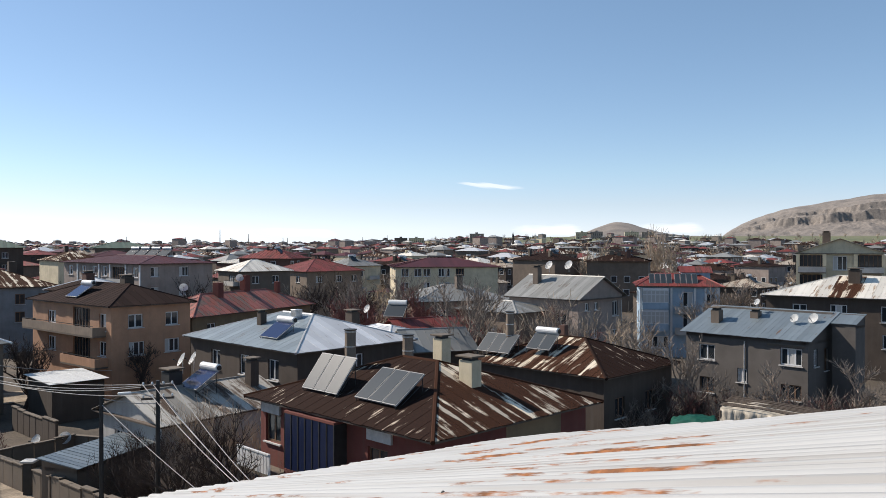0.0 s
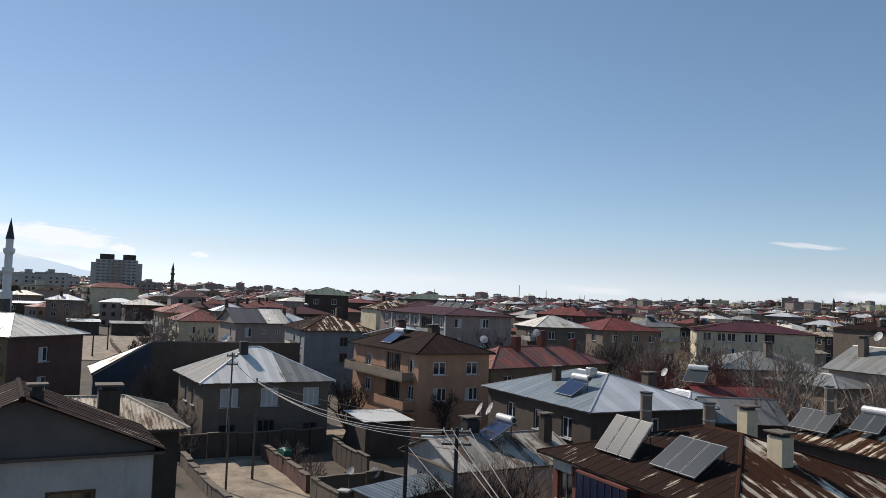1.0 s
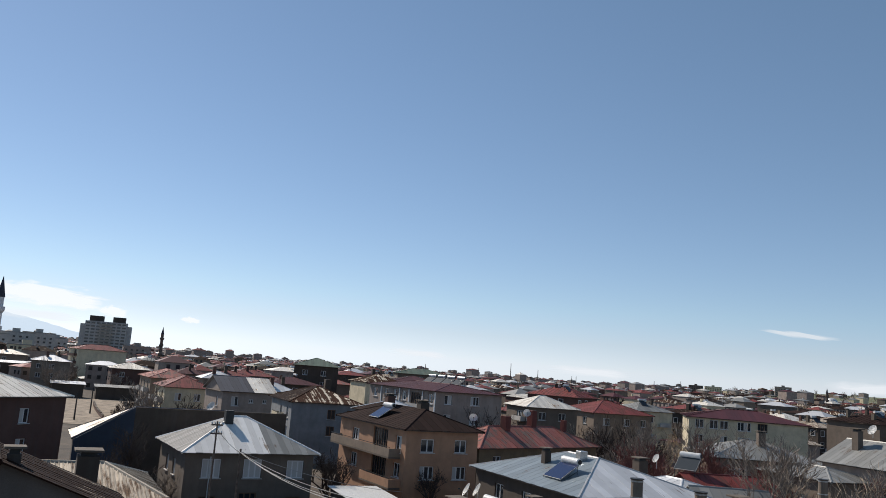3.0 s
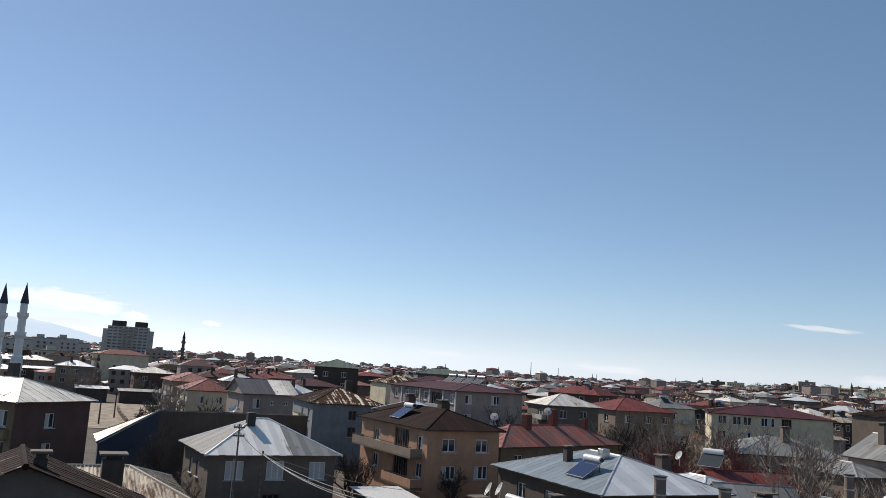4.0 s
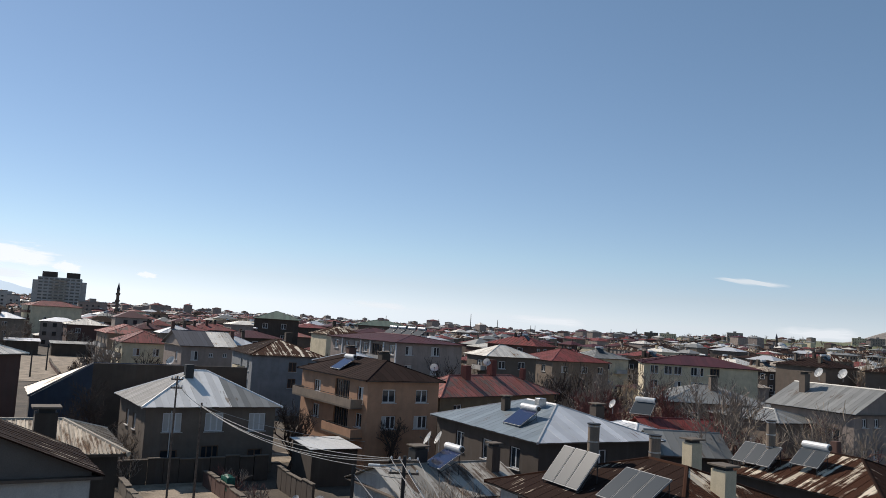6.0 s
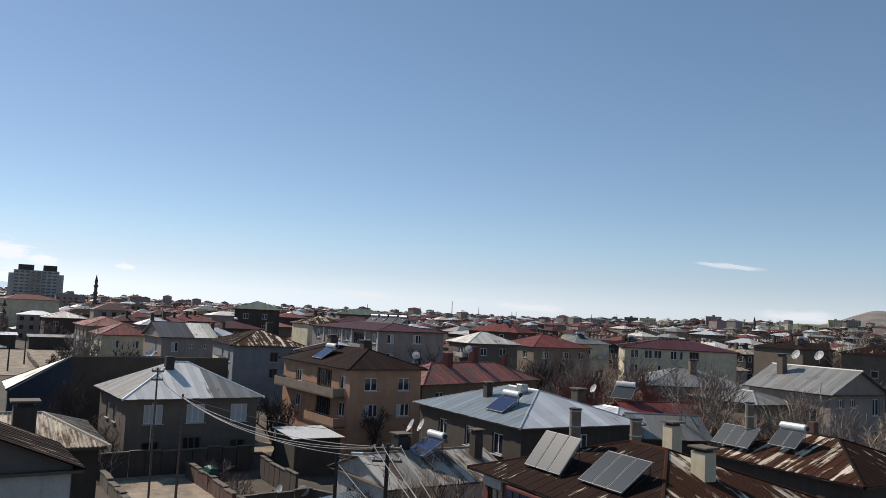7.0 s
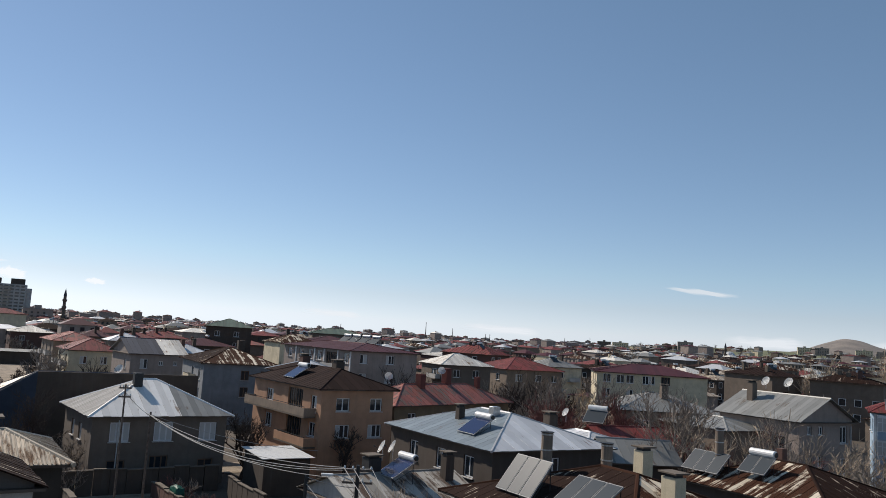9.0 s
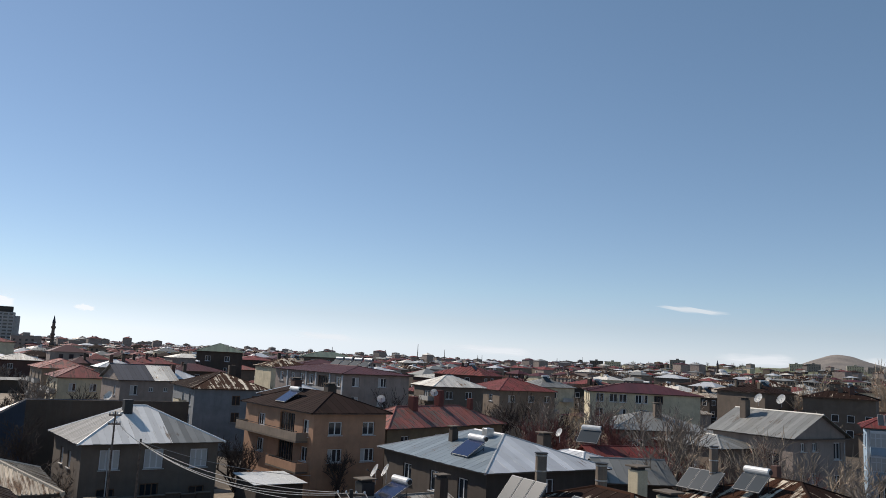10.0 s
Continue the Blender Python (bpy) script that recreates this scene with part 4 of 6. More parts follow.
                        m = pose(-X + 0.5 + u - 0.5, -Y + 0.5, 1.7 + fl * 2.8) if side == "R" else pose(-X + 0.5, -Y + u, 1.7 + fl * 2.8, 0, 0, -90)
                        shared("pane", st[1], shared("window", st[0], h, m), Matrix())
            if rng.random() < 0.75:
                hx, hy = rng.uniform(-X * 0.3, X * 0.3), -Y * 0.45
                hz = z + eave + rise * 0.5
                sw = thing("solar_water_heater", pose(x, y, 0, 0, 0, math.degrees(yaw)) @ pose(hx, hy, hz), "solar water heater with a white tank on a town roof", "solar heater", "town heaters")
                part("panel", boxes((-0.9, 0.9, 0, 1.9, -0.05, 0.05, pose(0, 0, 0.2, 38))), M["collector"], sw)
                part("tank", tube(bmesh.new(), [(-1.0, 1.6, 1.55), (1.0, 1.6, 1.55)], 0.27, 10), M["tank"], sw, "white tank")
                part("stand", boxes((-0.8, -0.74, 1.4, 1.46, -0.6, 1.3), (0.74, 0.8, 1.4, 1.46, -0.6, 1.3), (-0.8, 0.8, 1.41, 1.45, 1.25, 1.3)), M["iron"], sw)
            for k in range(rng.randint(1, 3)):
                cx, cy = rng.uniform(-X * 0.6, X * 0.6), rng.uniform(-Y * 0.5, Y * 0.5)
                chimney(h, cx, cy, eave + rise * 0.2, eave + rise + rng.uniform(0.2, 1.1), rng.uniform(0.5, 0.9), rng.choice(("plaster_brick", "concrete", "plaster_dark")), rng.choice(("", "cap")))
            if rng.random() < 0.35:
                dish(tuple(pose(x, y, z, 0, 0, math.degrees(yaw)) @ Vector((rng.uniform(-2, 2), -Y * 0.3, eave + rise * 0.9 + 0.6))), rng.uniform(-40, 30), rng.uniform(0.4, 0.6))
            if eave > 5:
                for fl in range(1, int(eave // 2.8)):
                    if rng.random() < 0.5:
                        bx = rng.uniform(-X + 0.8, X - 4.5)
                        part("balcony", boxes((bx, bx + 3.4, -Y - 0.6, -Y + 0.496, fl * 2.8 + 0.1, fl * 2.8 + 0.25), (bx, bx + 3.4, -Y - 0.6, -Y - 0.5, fl * 2.8 + 0.254, fl * 2.8 + 1.1)), M[rng.choice(("plaster_white", "plaster_mauve", "iron", "balcony"))], h)
        else:
            m = pose(x, y, z, 0, 0, math.degrees(yaw))
            add(far[wall], [m @ Vector(p) for p in ((-X + .4, -Y + .4, 0), (X - .4, -Y + .4, 0), (X - .4, Y - .4, 0), (-X + .4, Y - .4, 0), (-X + .4, -Y + .4, eave), (X - .4, -Y + .4, eave), (X - .4, Y - .4, eave), (-X + .4, Y - .4, eave))],
                [(0, 1, 5, 4), (1, 2, 6, 5), (2, 3, 7, 6), (3, 0, 4, 7)])
            q = max(0.3, abs(sx - sy)) / 2
            P, Q = ((-q, 0, eave + rise), (q, 0, eave + rise)) if sx >= sy else ((0, -q, eave + rise), (0, q, eave + rise))
            vs = [m @ Vector(p) for p in ((-X, -Y, eave), (X, -Y, eave), (X, Y, eave), (-X, Y, eave), P, Q)]
            fs = [(0, 1, 5, 4), (1, 2, 5), (2, 3, 4, 5), (3, 0, 4), (3, 2, 1, 0)] if sx >= sy else [(0, 1, 4), (1, 2, 5, 4), (2, 3, 5), (3, 0, 4, 5), (3, 2, 1, 0)]
            add(far[roofing], vs, fs)
            if r < 900:
                for side, length in (("R", sx), ("L", sy)):
                    for fl in range(int(eave // 2.8)):
                        for k in range(int((length - 2.0) // 2.9)):
                            u = -length / 2 + 1.8 + k * 2.9
                            mm = m @ (pose(u, -Y + 0.4, 1.7 + fl * 2.8) if side == "R" else pose(-X + 0.4, u, 1.7 + fl * 2.8, 0, 0, -90))
                            boxed(far["glass"], mm, 0.6, 0.05, 0.65)
            if rng.random() < 0.5:
                boxed(far[wall], m @ pose(rng.uniform(-2, 2), 1.0, eave + rise * 0.8), 0.4, 0.4, 1.1)
            if rng.random() < 0.45:
                boxed(far["tank"], m @ pose(rng.uniform(-2, 2), -1.5, eave + rise * 0.75 + 0.7), 1.0, 0.3, 0.3)
    for k, (vs, fs, uv) in far.items():
        if vs:
            ob = mesh_object("far_houses", vs, fs, M[k], None, None, uv)
            tagged(ob, "dense far rows of low town houses", "houses", kind="stuff")


def add(acc, vs, fs):
    o = len(acc[0])
    acc[0].extend(vs)
    for f in fs:
        acc[1].append(tuple(o + i for i in f))
        acc[2].extend((vs[i][0] * 0.7, vs[i][2] + vs[i][1] * 0.7) for i in f)


def boxed(acc, m, hx, hy, hz):
    vs = [m @ Vector((sx * hx, sy * hy, sz * hz)) for sz in (-1, 1) for sx, sy in ((-1, -1), (1, -1), (1, 1), (-1, 1))]
    add(acc, vs, [(3, 2, 1, 0), (4, 5, 6, 7), (0, 1, 5, 4), (1, 2, 6, 5), (2, 3, 7, 6), (3, 0, 4, 7)])


def house_parts(h, X, Y, eave, rise, wm, rm, rng):
    part("wall", boxes((-X + 0.5, X - 0.5, -Y + 0.5, Y - 0.5, 0, eave - 0.13)), wm, h)
    rf = part("roof", boxes((-X + 0.05, X - 0.05, -Y + 0.05, Y - 0.05, eave - 0.12, eave - 0.005)), M["soffit"], h)
    A, B, C, D = (-X, -Y, eave), (X, -Y, eave), (X, Y, eave), (-X, Y, eave)
    q = max(0.4, abs(X - Y))
    if X >= Y:
        P, Q = (-q, 0, eave + rise), (q, 0, eave + rise)
        polys = [A, B, Q, P], [B, C, Q], [C, D, P, Q], [D, A, P]
    else:
        P, Q = (0, -q, eave + rise), (0, q, eave + rise)
        polys = [A, B, P], [B, C, Q, P], [C, D, Q], [D, A, P, Q]
    for poly in polys:
        roof_face(poly, rm, rf, 1.0, rng, False, 0.04)


town()


def minaret(x, y, top, label, base=0.0, r=1.5, cone="roof_slate", paint="tank"):
    mn = thing("minaret", pose(x, y, base), label, "minaret", "minarets")
    h = top - base
    part("shaft", tube(bmesh.new(), [(0, 0, 0), (0, 0, h * 0.3), (0, 0, h * 0.32), (0, 0, h * 0.8)], [r * 1.4, r * 1.4, r, r * 0.85], 14), M[paint], mn)
    for q in (0.5, 0.68):
        part("gallery", tube(bmesh.new(), [(0, 0, h * q - r * 0.8), (0, 0, h * q), (0, 0, h * q + 1.1)], [r * 0.9, r * 1.35, r * 1.35], 14), M[paint], mn)
    part("spire", tube(bmesh.new(), [(0, 0, h * 0.8 + 0.005), (0, 0, h * 0.99), (0, 0, h)], [r * 1.02, 0.1, 0.05], 14), M[cone], mn, "dark pointed cone")


minaret(-227.6, 195.4, 34.9, "white minaret with two galleries and a dark spire", 0, 1.35)
minaret(-231.6, 190.8, 34.2, "white minaret with two galleries and a dark spire", 0, 1.35)
minaret(-445.3, 540.0, 34.0, "slim dark minaret far off in the town", 3, 1.3, paint="plaster_grey")
minaret(78.0, 896.0, 28.0, "slim pale minaret far off in the town", 3, 1.3, paint="plaster_grey")


def mosque(x, y, base):
    m = thing("mosque", pose(x, y, base, 0, 0, 12), "small pale mosque with a round dome", "mosque")
    part("wall", boxes((-9, 9, -9, 9, 0, 9)), M["plaster_white"], m)
    part("drum", tube(bmesh.new(), [(0, 0, 9.005), (0, 0, 11)], 6.6, 16), M["plaster_white"], m)
    part("dome", tube(bmesh.new(), [(0, 0, 11.005)] + [(0, 0, 11 + 6 * math.sin(k * math.pi / 12)) for k in range(1, 7)], [6.4] + [6.4 * math.cos(k * math.pi / 12) + 0.05 for k in range(1, 7)], 16), M["roof_zinc"], m, "pale sheet dome")


mosque(83.0, 906.0, 2.0)


def tower_block():
    tb = thing("tower_block", pose(-556, 596, 4, 0, 0, 40), "tall grey apartment tower with stacked balconies", "tower block")
    # grey tower in white plaster: distance haze is put into the wall colour
    part("wall", boxes((-22, 22, -9, 9, 0, 30), (-18, 18, -10.5, 10.5, 0, 33)), M["plaster_white"], tb)
    for x0, x1 in ((-15, -3), (5, 16)):
        part("roof_house", boxes((x0, x1, -6, 6, 33.01, 38)), M["plaster_dark"], tb)
    bm = bmesh.new()
    box(bm, -1.6, 1.6, -0.06, 0.06, -0.7, 0.7)
    wm = bpy.data.meshes.new("window")
    bm.to_mesh(wm)
    bm.free()
    wm.materials.append(M["glass"])
    for fl in range(11):
        for k in range(8):
            shared("window", wm, tb, pose(-15.5 + k * 4.4, -10.52, 2.2 + fl * 2.9))
        part("balcony", boxes((-6, 6, -11.6, -10.5, 0.9 + fl * 2.9, 1.9 + fl * 2.9)), M["balcony"], tb)


tower_block()


def block(az, r, w, h, d, yaw, wall, label):
    """A far apartment block: storeys with window strips and a flat roof."""
    x, y = -math.sin(radians(az)) * r, math.cos(radians(az)) * r
    z = rise_at(az, r) - 0.5
    b = thing("apartment_block", pose(x, y, z, 0, 0, az + yaw), label, "apartment block", "far blocks")
    part("wall", boxes((-w / 2, w / 2, -d / 2, d / 2, 0, h)), M[wall], b)
    part("roof", boxes((-w / 2 - 0.4, w / 2 + 0.4, -d / 2 - 0.4, d / 2 + 0.4, h + 0.003, h + 0.5)), M["roof_grey"], b)
    part("stair_head", boxes((-2.5, 2.5, -2, 2, h + 0.505, h + 3.0)), M[wall], b)
    me = bpy.data.meshes.new("window")
    bm = boxes((-0.8, 0.8, -0.06, 0.0, -0.7, 0.7))
    bm.to_mesh(me)
    bm.free()
    me.materials.append(M["glass"])
    for fl in range(int(h // 2.9)):
        for k in range(int(w // 4.2)):
            shared("window", me, b, pose(-w / 2 + 2.2 + k * 4.2, -d / 2 - 0.004, 1.6 + fl * 2.9))


# blocks at the far left are white plaster to carry the pale haze
for az, r, w, h, wall in ((41.0, 700, 21, 16, "plaster_mauve"), (49.6, 640, 22, 17, "plaster_white"), (48.2, 660, 24, 19, "plaster_white"), (46.9, 690, 22, 20, "plaster_white"), (45.9, 720, 17, 17, "plaster_white"), (47.5, 520, 20, 12, "plaster_cream"),
                          (-2.4, 1500, 26, 17, "plaster_mauve"), (4.2, 1600, 30, 14, "plaster_mauve"), (3.0, 1650, 26, 16, "plaster_grey"), (1.9, 1600, 30, 14, "plaster_cream"), (-9.8, 1750, 26, 15, "plaster_cream"), (-10.8, 1760, 26, 16, "plaster_mauve"), (-13.2, 1800, 30, 15, "plaster_cream"), (-14.3, 1800, 26, 14, "plaster_mauve"), (-16.0, 1700, 60, 8, "plaster_white")):
    block(az, r, w, h, 12, 4, wall, "far flat-roofed apartment block on the skyline")


# ---- the roof that the camera looks over, and its building ----
def own_building():
    slope, az = radians(15), radians(33)
    down = Vector((-math.sin(az) * math.cos(slope), math.cos(az) * math.cos(slope), -math.sin(slope)))
    along = Vector((math.cos(az), math.sin(az), 0))
    up = along.cross(down)
    corner = Vector((1.05, 6.92, 12.83))
    rng = random.Random(3)
    h = thing("own_building", pose(0, 0, 0), "building with a white corrugated sheet roof, worn to rust", "building")
    rf = part("roof", boxes((-3.4, 0.2, 0.4, 3.6, 11.85, 11.95)), M["soffit"], h)

    def lower(e):
        return 1.03 + 0.36 * max(0.0, -e - 1.1)

    def upper(e):
        return -5.2 if e < -0.78 else -2.6 * (-e / 0.78) if e < 0 else 0.2

    wide = 0.78
    for s in range(5):
        e1 = 0.06 - s * wide
        e0 = e1 - wide
        ends = rng.uniform(-0.05, 0.05)
        n, verts, faces, uvs = 44, [], [], []
        rows = 14
        for k in range(2):
            for i in range(n + 1):
                e = e0 - 0.03 + (wide + 0.03) * i / n
                lo, hi = lower(e) + ends, upper(e)
                for j in range(rows + 1):
                    d = hi + (lo - hi) * j / rows
                    w = 0.5 + 0.5 * math.cos(math.tau * (e / 0.098))
                    z = 0.032 * w ** 0.7 - 0.012 * k + 0.004 * (5 - s) + 0.006 * noise.noise(Vector((e * 2, d * 0.8, s)))
                    verts.append(corner + along * e + down * d + up * z)
                    uvs.append((e + 7.3 * s, d))
        st = rows + 1
        off = (n + 1) * st
        for i in range(n):
            for j in range(rows):
                a = i * st + j
                faces.append((a, a + st, a + st + 1, a + 1))
                faces.append((off + a, off + a + 1, off + a + st + 1, off + a + st))
        for i in range(n):
            a = i * st + rows
            faces.append((a, a + st, off + a + st, off + a))
        ob = mesh_object("roof_panel", verts, faces, M["roof_white"], rf, None, [uvs[i] for f in faces for i in f])
        for p in ob.data.polygons:
            p.use_smooth = True
        for k in range(9):
            e = e0 + wide * rng.random()
            d = upper(e) + (lower(e) - upper(e)) * rng.random()
            c = corner + along * (round(e / 0.098) * 0.098) + down * d + up * 0.024
            part("screw_cap", tube(bmesh.new(), [c, c + up * 0.008, c + up * 0.014], [0.009, 0.008, 0.003], 8), M["iron"], rf)
    c = corner
    base = c + along * -1.9 + down * -2.0
    m = Matrix.Translation((base.x, base.y, 0)) @ pose(0, 0, 0, 0, 0, 33)
    part("wall", boxes((-1.7, 1.0, -2.4, 2.3, 0, 11.8, m)), M["plaster_cream"], h)
    part("terrace", boxes((-4.5, 1.6, -6, 0.4, 12.55, 12.75), (-4.3, 1.4, -5.8, 0.2, 0, 12.54)), M["concrete"], h)


own_building()

# ---- chimneys, heaters and dishes on the roofs ----
flue(rusty, -2.05, 3.35, 6.9, 9.85)
flue(rusty, 0.85, 1.9, 6.6, 9.45)
chimney(rusty, 3.9, 2.3, 6.8, 9.0, 0.75, "plaster_cream")
chimney(rusty, -0.1, -3.7, 7.0, 8.75, 0.7, "plaster_cream", d=0.9)
collector((-6.35, 41.0, 6.9), -45, 3.0, 2.15, 51.6, 3, False, label="solar panels in a row of three, catching the bright sky", base=0.12)
collector((-3.25, 38.05, 6.95), -46, 3.15, 2.2, 35, 3, False, label="three dark glazed solar panels on a rusty roof", base=0.12)
chimney(white, -1.0, -1.2, 7.9, 9.0, 0.7, "steel", kind="")
chimney(white, 4.4, -2.0, 6.6, 8.5, 0.9, "plaster_dark")
chimney(white, -2.6, 1.6, 7.3, 8.7, 0.6, "plaster_dark")
collector((-13.9, 63.8, 6.95), -44, 2.5, 2.0, 33, 1, True, True, "solar water heater with blue tubes and a white tank", 0.15)
chimney(peach, 0.4, -2.8, 9.7, 11.2, 1.0, "plaster_dark")
chimney(peach, -0.8, 2.8, 9.6, 11.5, 0.9, "plaster_brick")
collector((-37.0, 79.9, 9.15), -40, 2.4, 2.0, 33, 1, True, True, "solar water heater with blue tubes and a white tank", 0.15)
chimney(grey, -1.3, -1.1, 7.4, 9.45, 0.75, "iron", kind="")
chimney(red, -3.6, -0.6, 8.0, 9.9, 0.9, "plaster_red", kind="")
chimney(red, 2.2, 0.2, 8.2, 10.6, 0.9, "plaster_red", kind="")
chimney(red, 7.4, -0.8, 7.6, 9.6, 0.6, "plaster_red", kind="")
dish((-30.0, 93.0, 9.4), 20, 0.5)
dish((-25.4, 100.5, 10.2), 20, 0.5)
collector((3.7, 60.9, 5.95), -44, 3.2, 1.9, 42, 3, False, label="solar panels in a row of three, dark glass", base=0.4)
collector((6.9, 59.0, 6.4), -44, 2.2, 1.6, 40, 2, True, label="solar heater with a long pale tank", base=0.4)
flue(rusty2, -2.8, 3.8, 6.2, 9.3, 0.3)
chimney(rusty2, 1.0, 1.5, 7.0, 8.2, 0.5, "plaster_brick", kind="")
chimney(slant, -3.4, -0.5, 7.5, 8.85, 0.75, "plaster_grey")
chimney(slant, -0.6, 0.9, 8.0, 8.8, 0.7, "plaster_grey")
dish((28.4, 65.0, 8.42), -62, 0.38)
dish((29.7, 64.5, 8.46), -62, 0.44)
dish((26.9, 68.9, 9.45), -62, 0.3)
for x in (-2.3, 0.9):
    collector(tuple((blue.matrix_basis @ Vector((x, -3.6, 9.4)))), -11, 2.9, 1.9, 40, 4, False, label="row of four dark solar panels on a red roof", base=0.02)
chimney(farright, -2.0, -1.6, 9.9, 11.6, 1.2, "plaster_dark")
chimney(gable, -1.6, 2.6, 9.6, 12.0, 0.7, "plaster_grey")
chimney(midhip, 0.5, -1.5, 8.0, 10.0, 0.9, "plaster_grey")
chimney(creamtop, -2.0, -2.0, 14.4, 16.4, 1.2, "plaster_grey")
collector((-17.2, 53.9, 4.55), -40, 2.2, 2.0, 30, 1, True, True, "solar water heater with blue tubes and two white tanks", 0.3)
dish((-18.2, 55.8, 6.4), -60, 0.5)
dish((-17.6, 56.4, 6.4), -60, 0.5)
chimney(low, -1.5, 0.5, 4.4, 5.9, 1.0, "iron", kind="cap")
chimney(low, 3.8, -1.2, 4.1, 6.2, 0.7, "plaster_dark")
chimney(near2, 3.94, -2.9, 8.5, 10.3, 0.8, "plaster_dark")
chimney(near, 0.45, -1.2, 10.3, 10.98, 0.4, "plaster_dark")
chimney(bluewall, 2.0, 1.0, 9.8, 12.0, 1.0, "plaster_dark", kind="")
chimney(ochre, 1.5, 1.0, 10.4, 12.6, 0.8, "iron", kind="")
dish((-60.0, 83.0, 8.3), -10, 0.6, "white satellite dish on a rooftop pole")
dish((14.2, 108.0, 11.6), -52, 0.62, "white satellite dish on a rooftop")
dish((17.0, 109.0, 11.6), -52, 0.66, "large white satellite dish on a rooftop")
collector((-5.0, 80.2, 6.9), -20, 2.2, 1.6, 42, 1, True, False, "solar heater with two stacked white tanks", 0.4)
dish((-7.7, 81.0, 7.9), -50, 0.45)
for k in range(4):
    collector((-52.0 + k * 2.6, 133.0 - k * 2.4, 12.6), -25, 2.0, 1.7, 32, 1, True, label="solar heater with a white tank on a red roof", base=0.1)


# ---- balconies, bays and other parts of the facades ----
def balcony(parent, side, u0, u1, z, sx, sy, over=0.5, out=1.1, front="balcony", posts=True, high=0.95):
    """A slab with a solid front on the R (y = -) or L (x = -) side of a house."""
    m = pose(-sx / 2 + over, -sy / 2 + over, z) if side == "R" else pose(-sx / 2 + over, -sy / 2 + over, z, 0, 0, 90) @ Matrix.Scale(-1, 4, (0, 1, 0))
    slab = part("balcony", boxes((u0, u1, -out, -0.004, 0, 0.16, m)), M["concrete"], parent)
    bmesh_fix(slab)
    f = part("front", boxes((u0, u1, -out, -out + 0.1, 0.164, high, m), (u0, u0 + 0.1, -out + 0.1, -0.01, 0.164, high, m), (u1 - 0.1, u1, -out + 0.1, -0.01, 0.164, high, m)), M[front], slab)
    bmesh_fix(f)
    r = part("rail", boxes((u0, u1, -out + 0.02, -out + 0.08, high + 0.1, high + 0.15, m)), M["iron"], slab)
    bmesh_fix(r)
    return slab


def bmesh_fix(ob):
    bm = bmesh.new()
    bm.from_mesh(ob.data)
    bmesh.ops.recalc_face_normals(bm, faces=bm.faces)
    bm.to_mesh(ob.data)
    bm.free()


balcony(peach, "L", 1.0, 16.0, 5.85, 9.2, 17.5, out=1.3, front="plaster_tan")
balcony(peach, "L", 0.6, 7.5, 3.0, 9.2, 17.5, out=1.3, front="plaster_peach")
for z in (8.4, 5.5, 2.6):
    balcony(apt, "L", 4.0, 8.4, z, 13.0, 25.0, out=0.9, front="plaster_white")
    balcony(bluewall, "L", 4.8, 8.8, z - 2.6, 11.5, 16.0, out=1.1, front="plaster_cream")
for z in (9.2, 6.4, 3.6):
    balcony(panelhip, "L", 0.6, 4.5, z - 2.3, 11.0, 10.0, out=1.0, front="plaster_white")
for z in (5.0, 2.2):
    for u in (1.0, 8.0):
        balcony(redbalcony, "L", u, u + 3.6, z, 9.5, 13.0, out=1.1, front="plaster_white")
        balcony(tanhouse, "L", u, u + 3.6, z + 0.9, 10.0, 17.0, out=1.1, front="plaster_white")
    balcony(ochre, "L", 0.6, 9.0, z + 0.8, 10.0, 14.0, out=0.5, front="plaster_yellow")
for k in range(5):
    u = (0.2, 4.2, 8.8, 12.2, 19.2)[k]
    part("pilaster", boxes((-6.12, -6.004, -12.0 + u - 0.16, -12.0 + u + 0.16, 0.2, 11.45)), M["frame_white"], apt)
for z in (9.9, 6.8):
    balcony(creamtop, "R", 0.1, 4.1, z, 13.2, 14.0, out=1.2, front="plaster_white")
    balcony(creamtop, "R", 8.1, 12.1, z, 13.2, 14.0, out=1.2, front="plaster_white")
for x in (-6.0, -2.2, 2.2, 6.0):
    part("pillar", boxes((x - 0.25, x + 0.25, -7.65, -7.35, 0, 12.9)), M["plaster_cream"], creamtop)
for z in (10.2, 7.4, 4.6, 1.8):
    balcony(fivestorey, "L", 1.0, 9.0, z, 19.0, 12.0, out=1.2, front="plaster_brick")
def glazed_bays(h, x0, y, w, sills, tall=1.6, out=0.65):
    """Stacked glazed balconies in white sashes, one over another."""
    for z in sills:
        by = part("glazed_bay", boxes((x0, x0 + w, y - out, y - 0.004, z - 0.95, z)), M["plaster_sky"], h)
        cols = 6
        holes = [(w * i / cols + 0.05, w * (i + 1) / cols - 0.05, a, c) for i in range(cols) for a, c in ((0.07, tall * 0.62), (tall * 0.62 + 0.08, tall - 0.07))]
        me = pierced("sash", w, tall, holes, 0.08)
        me.materials.append(M["frame_white"])
        shared("sash", me, by, pose(x0, y - out, z + 0.004))
        part("pane", boxes((x0 + 0.05, x0 + w - 0.05, y - out + 0.03, y - out + 0.04, z + 0.05, z + tall - 0.05)), M["curtain"], by, "glass over pale curtains")
        part("lintel", boxes((x0, x0 + w, y - out, y - 0.004, z + tall + 0.008, z + tall + 0.25)), M["frame_white"], by)


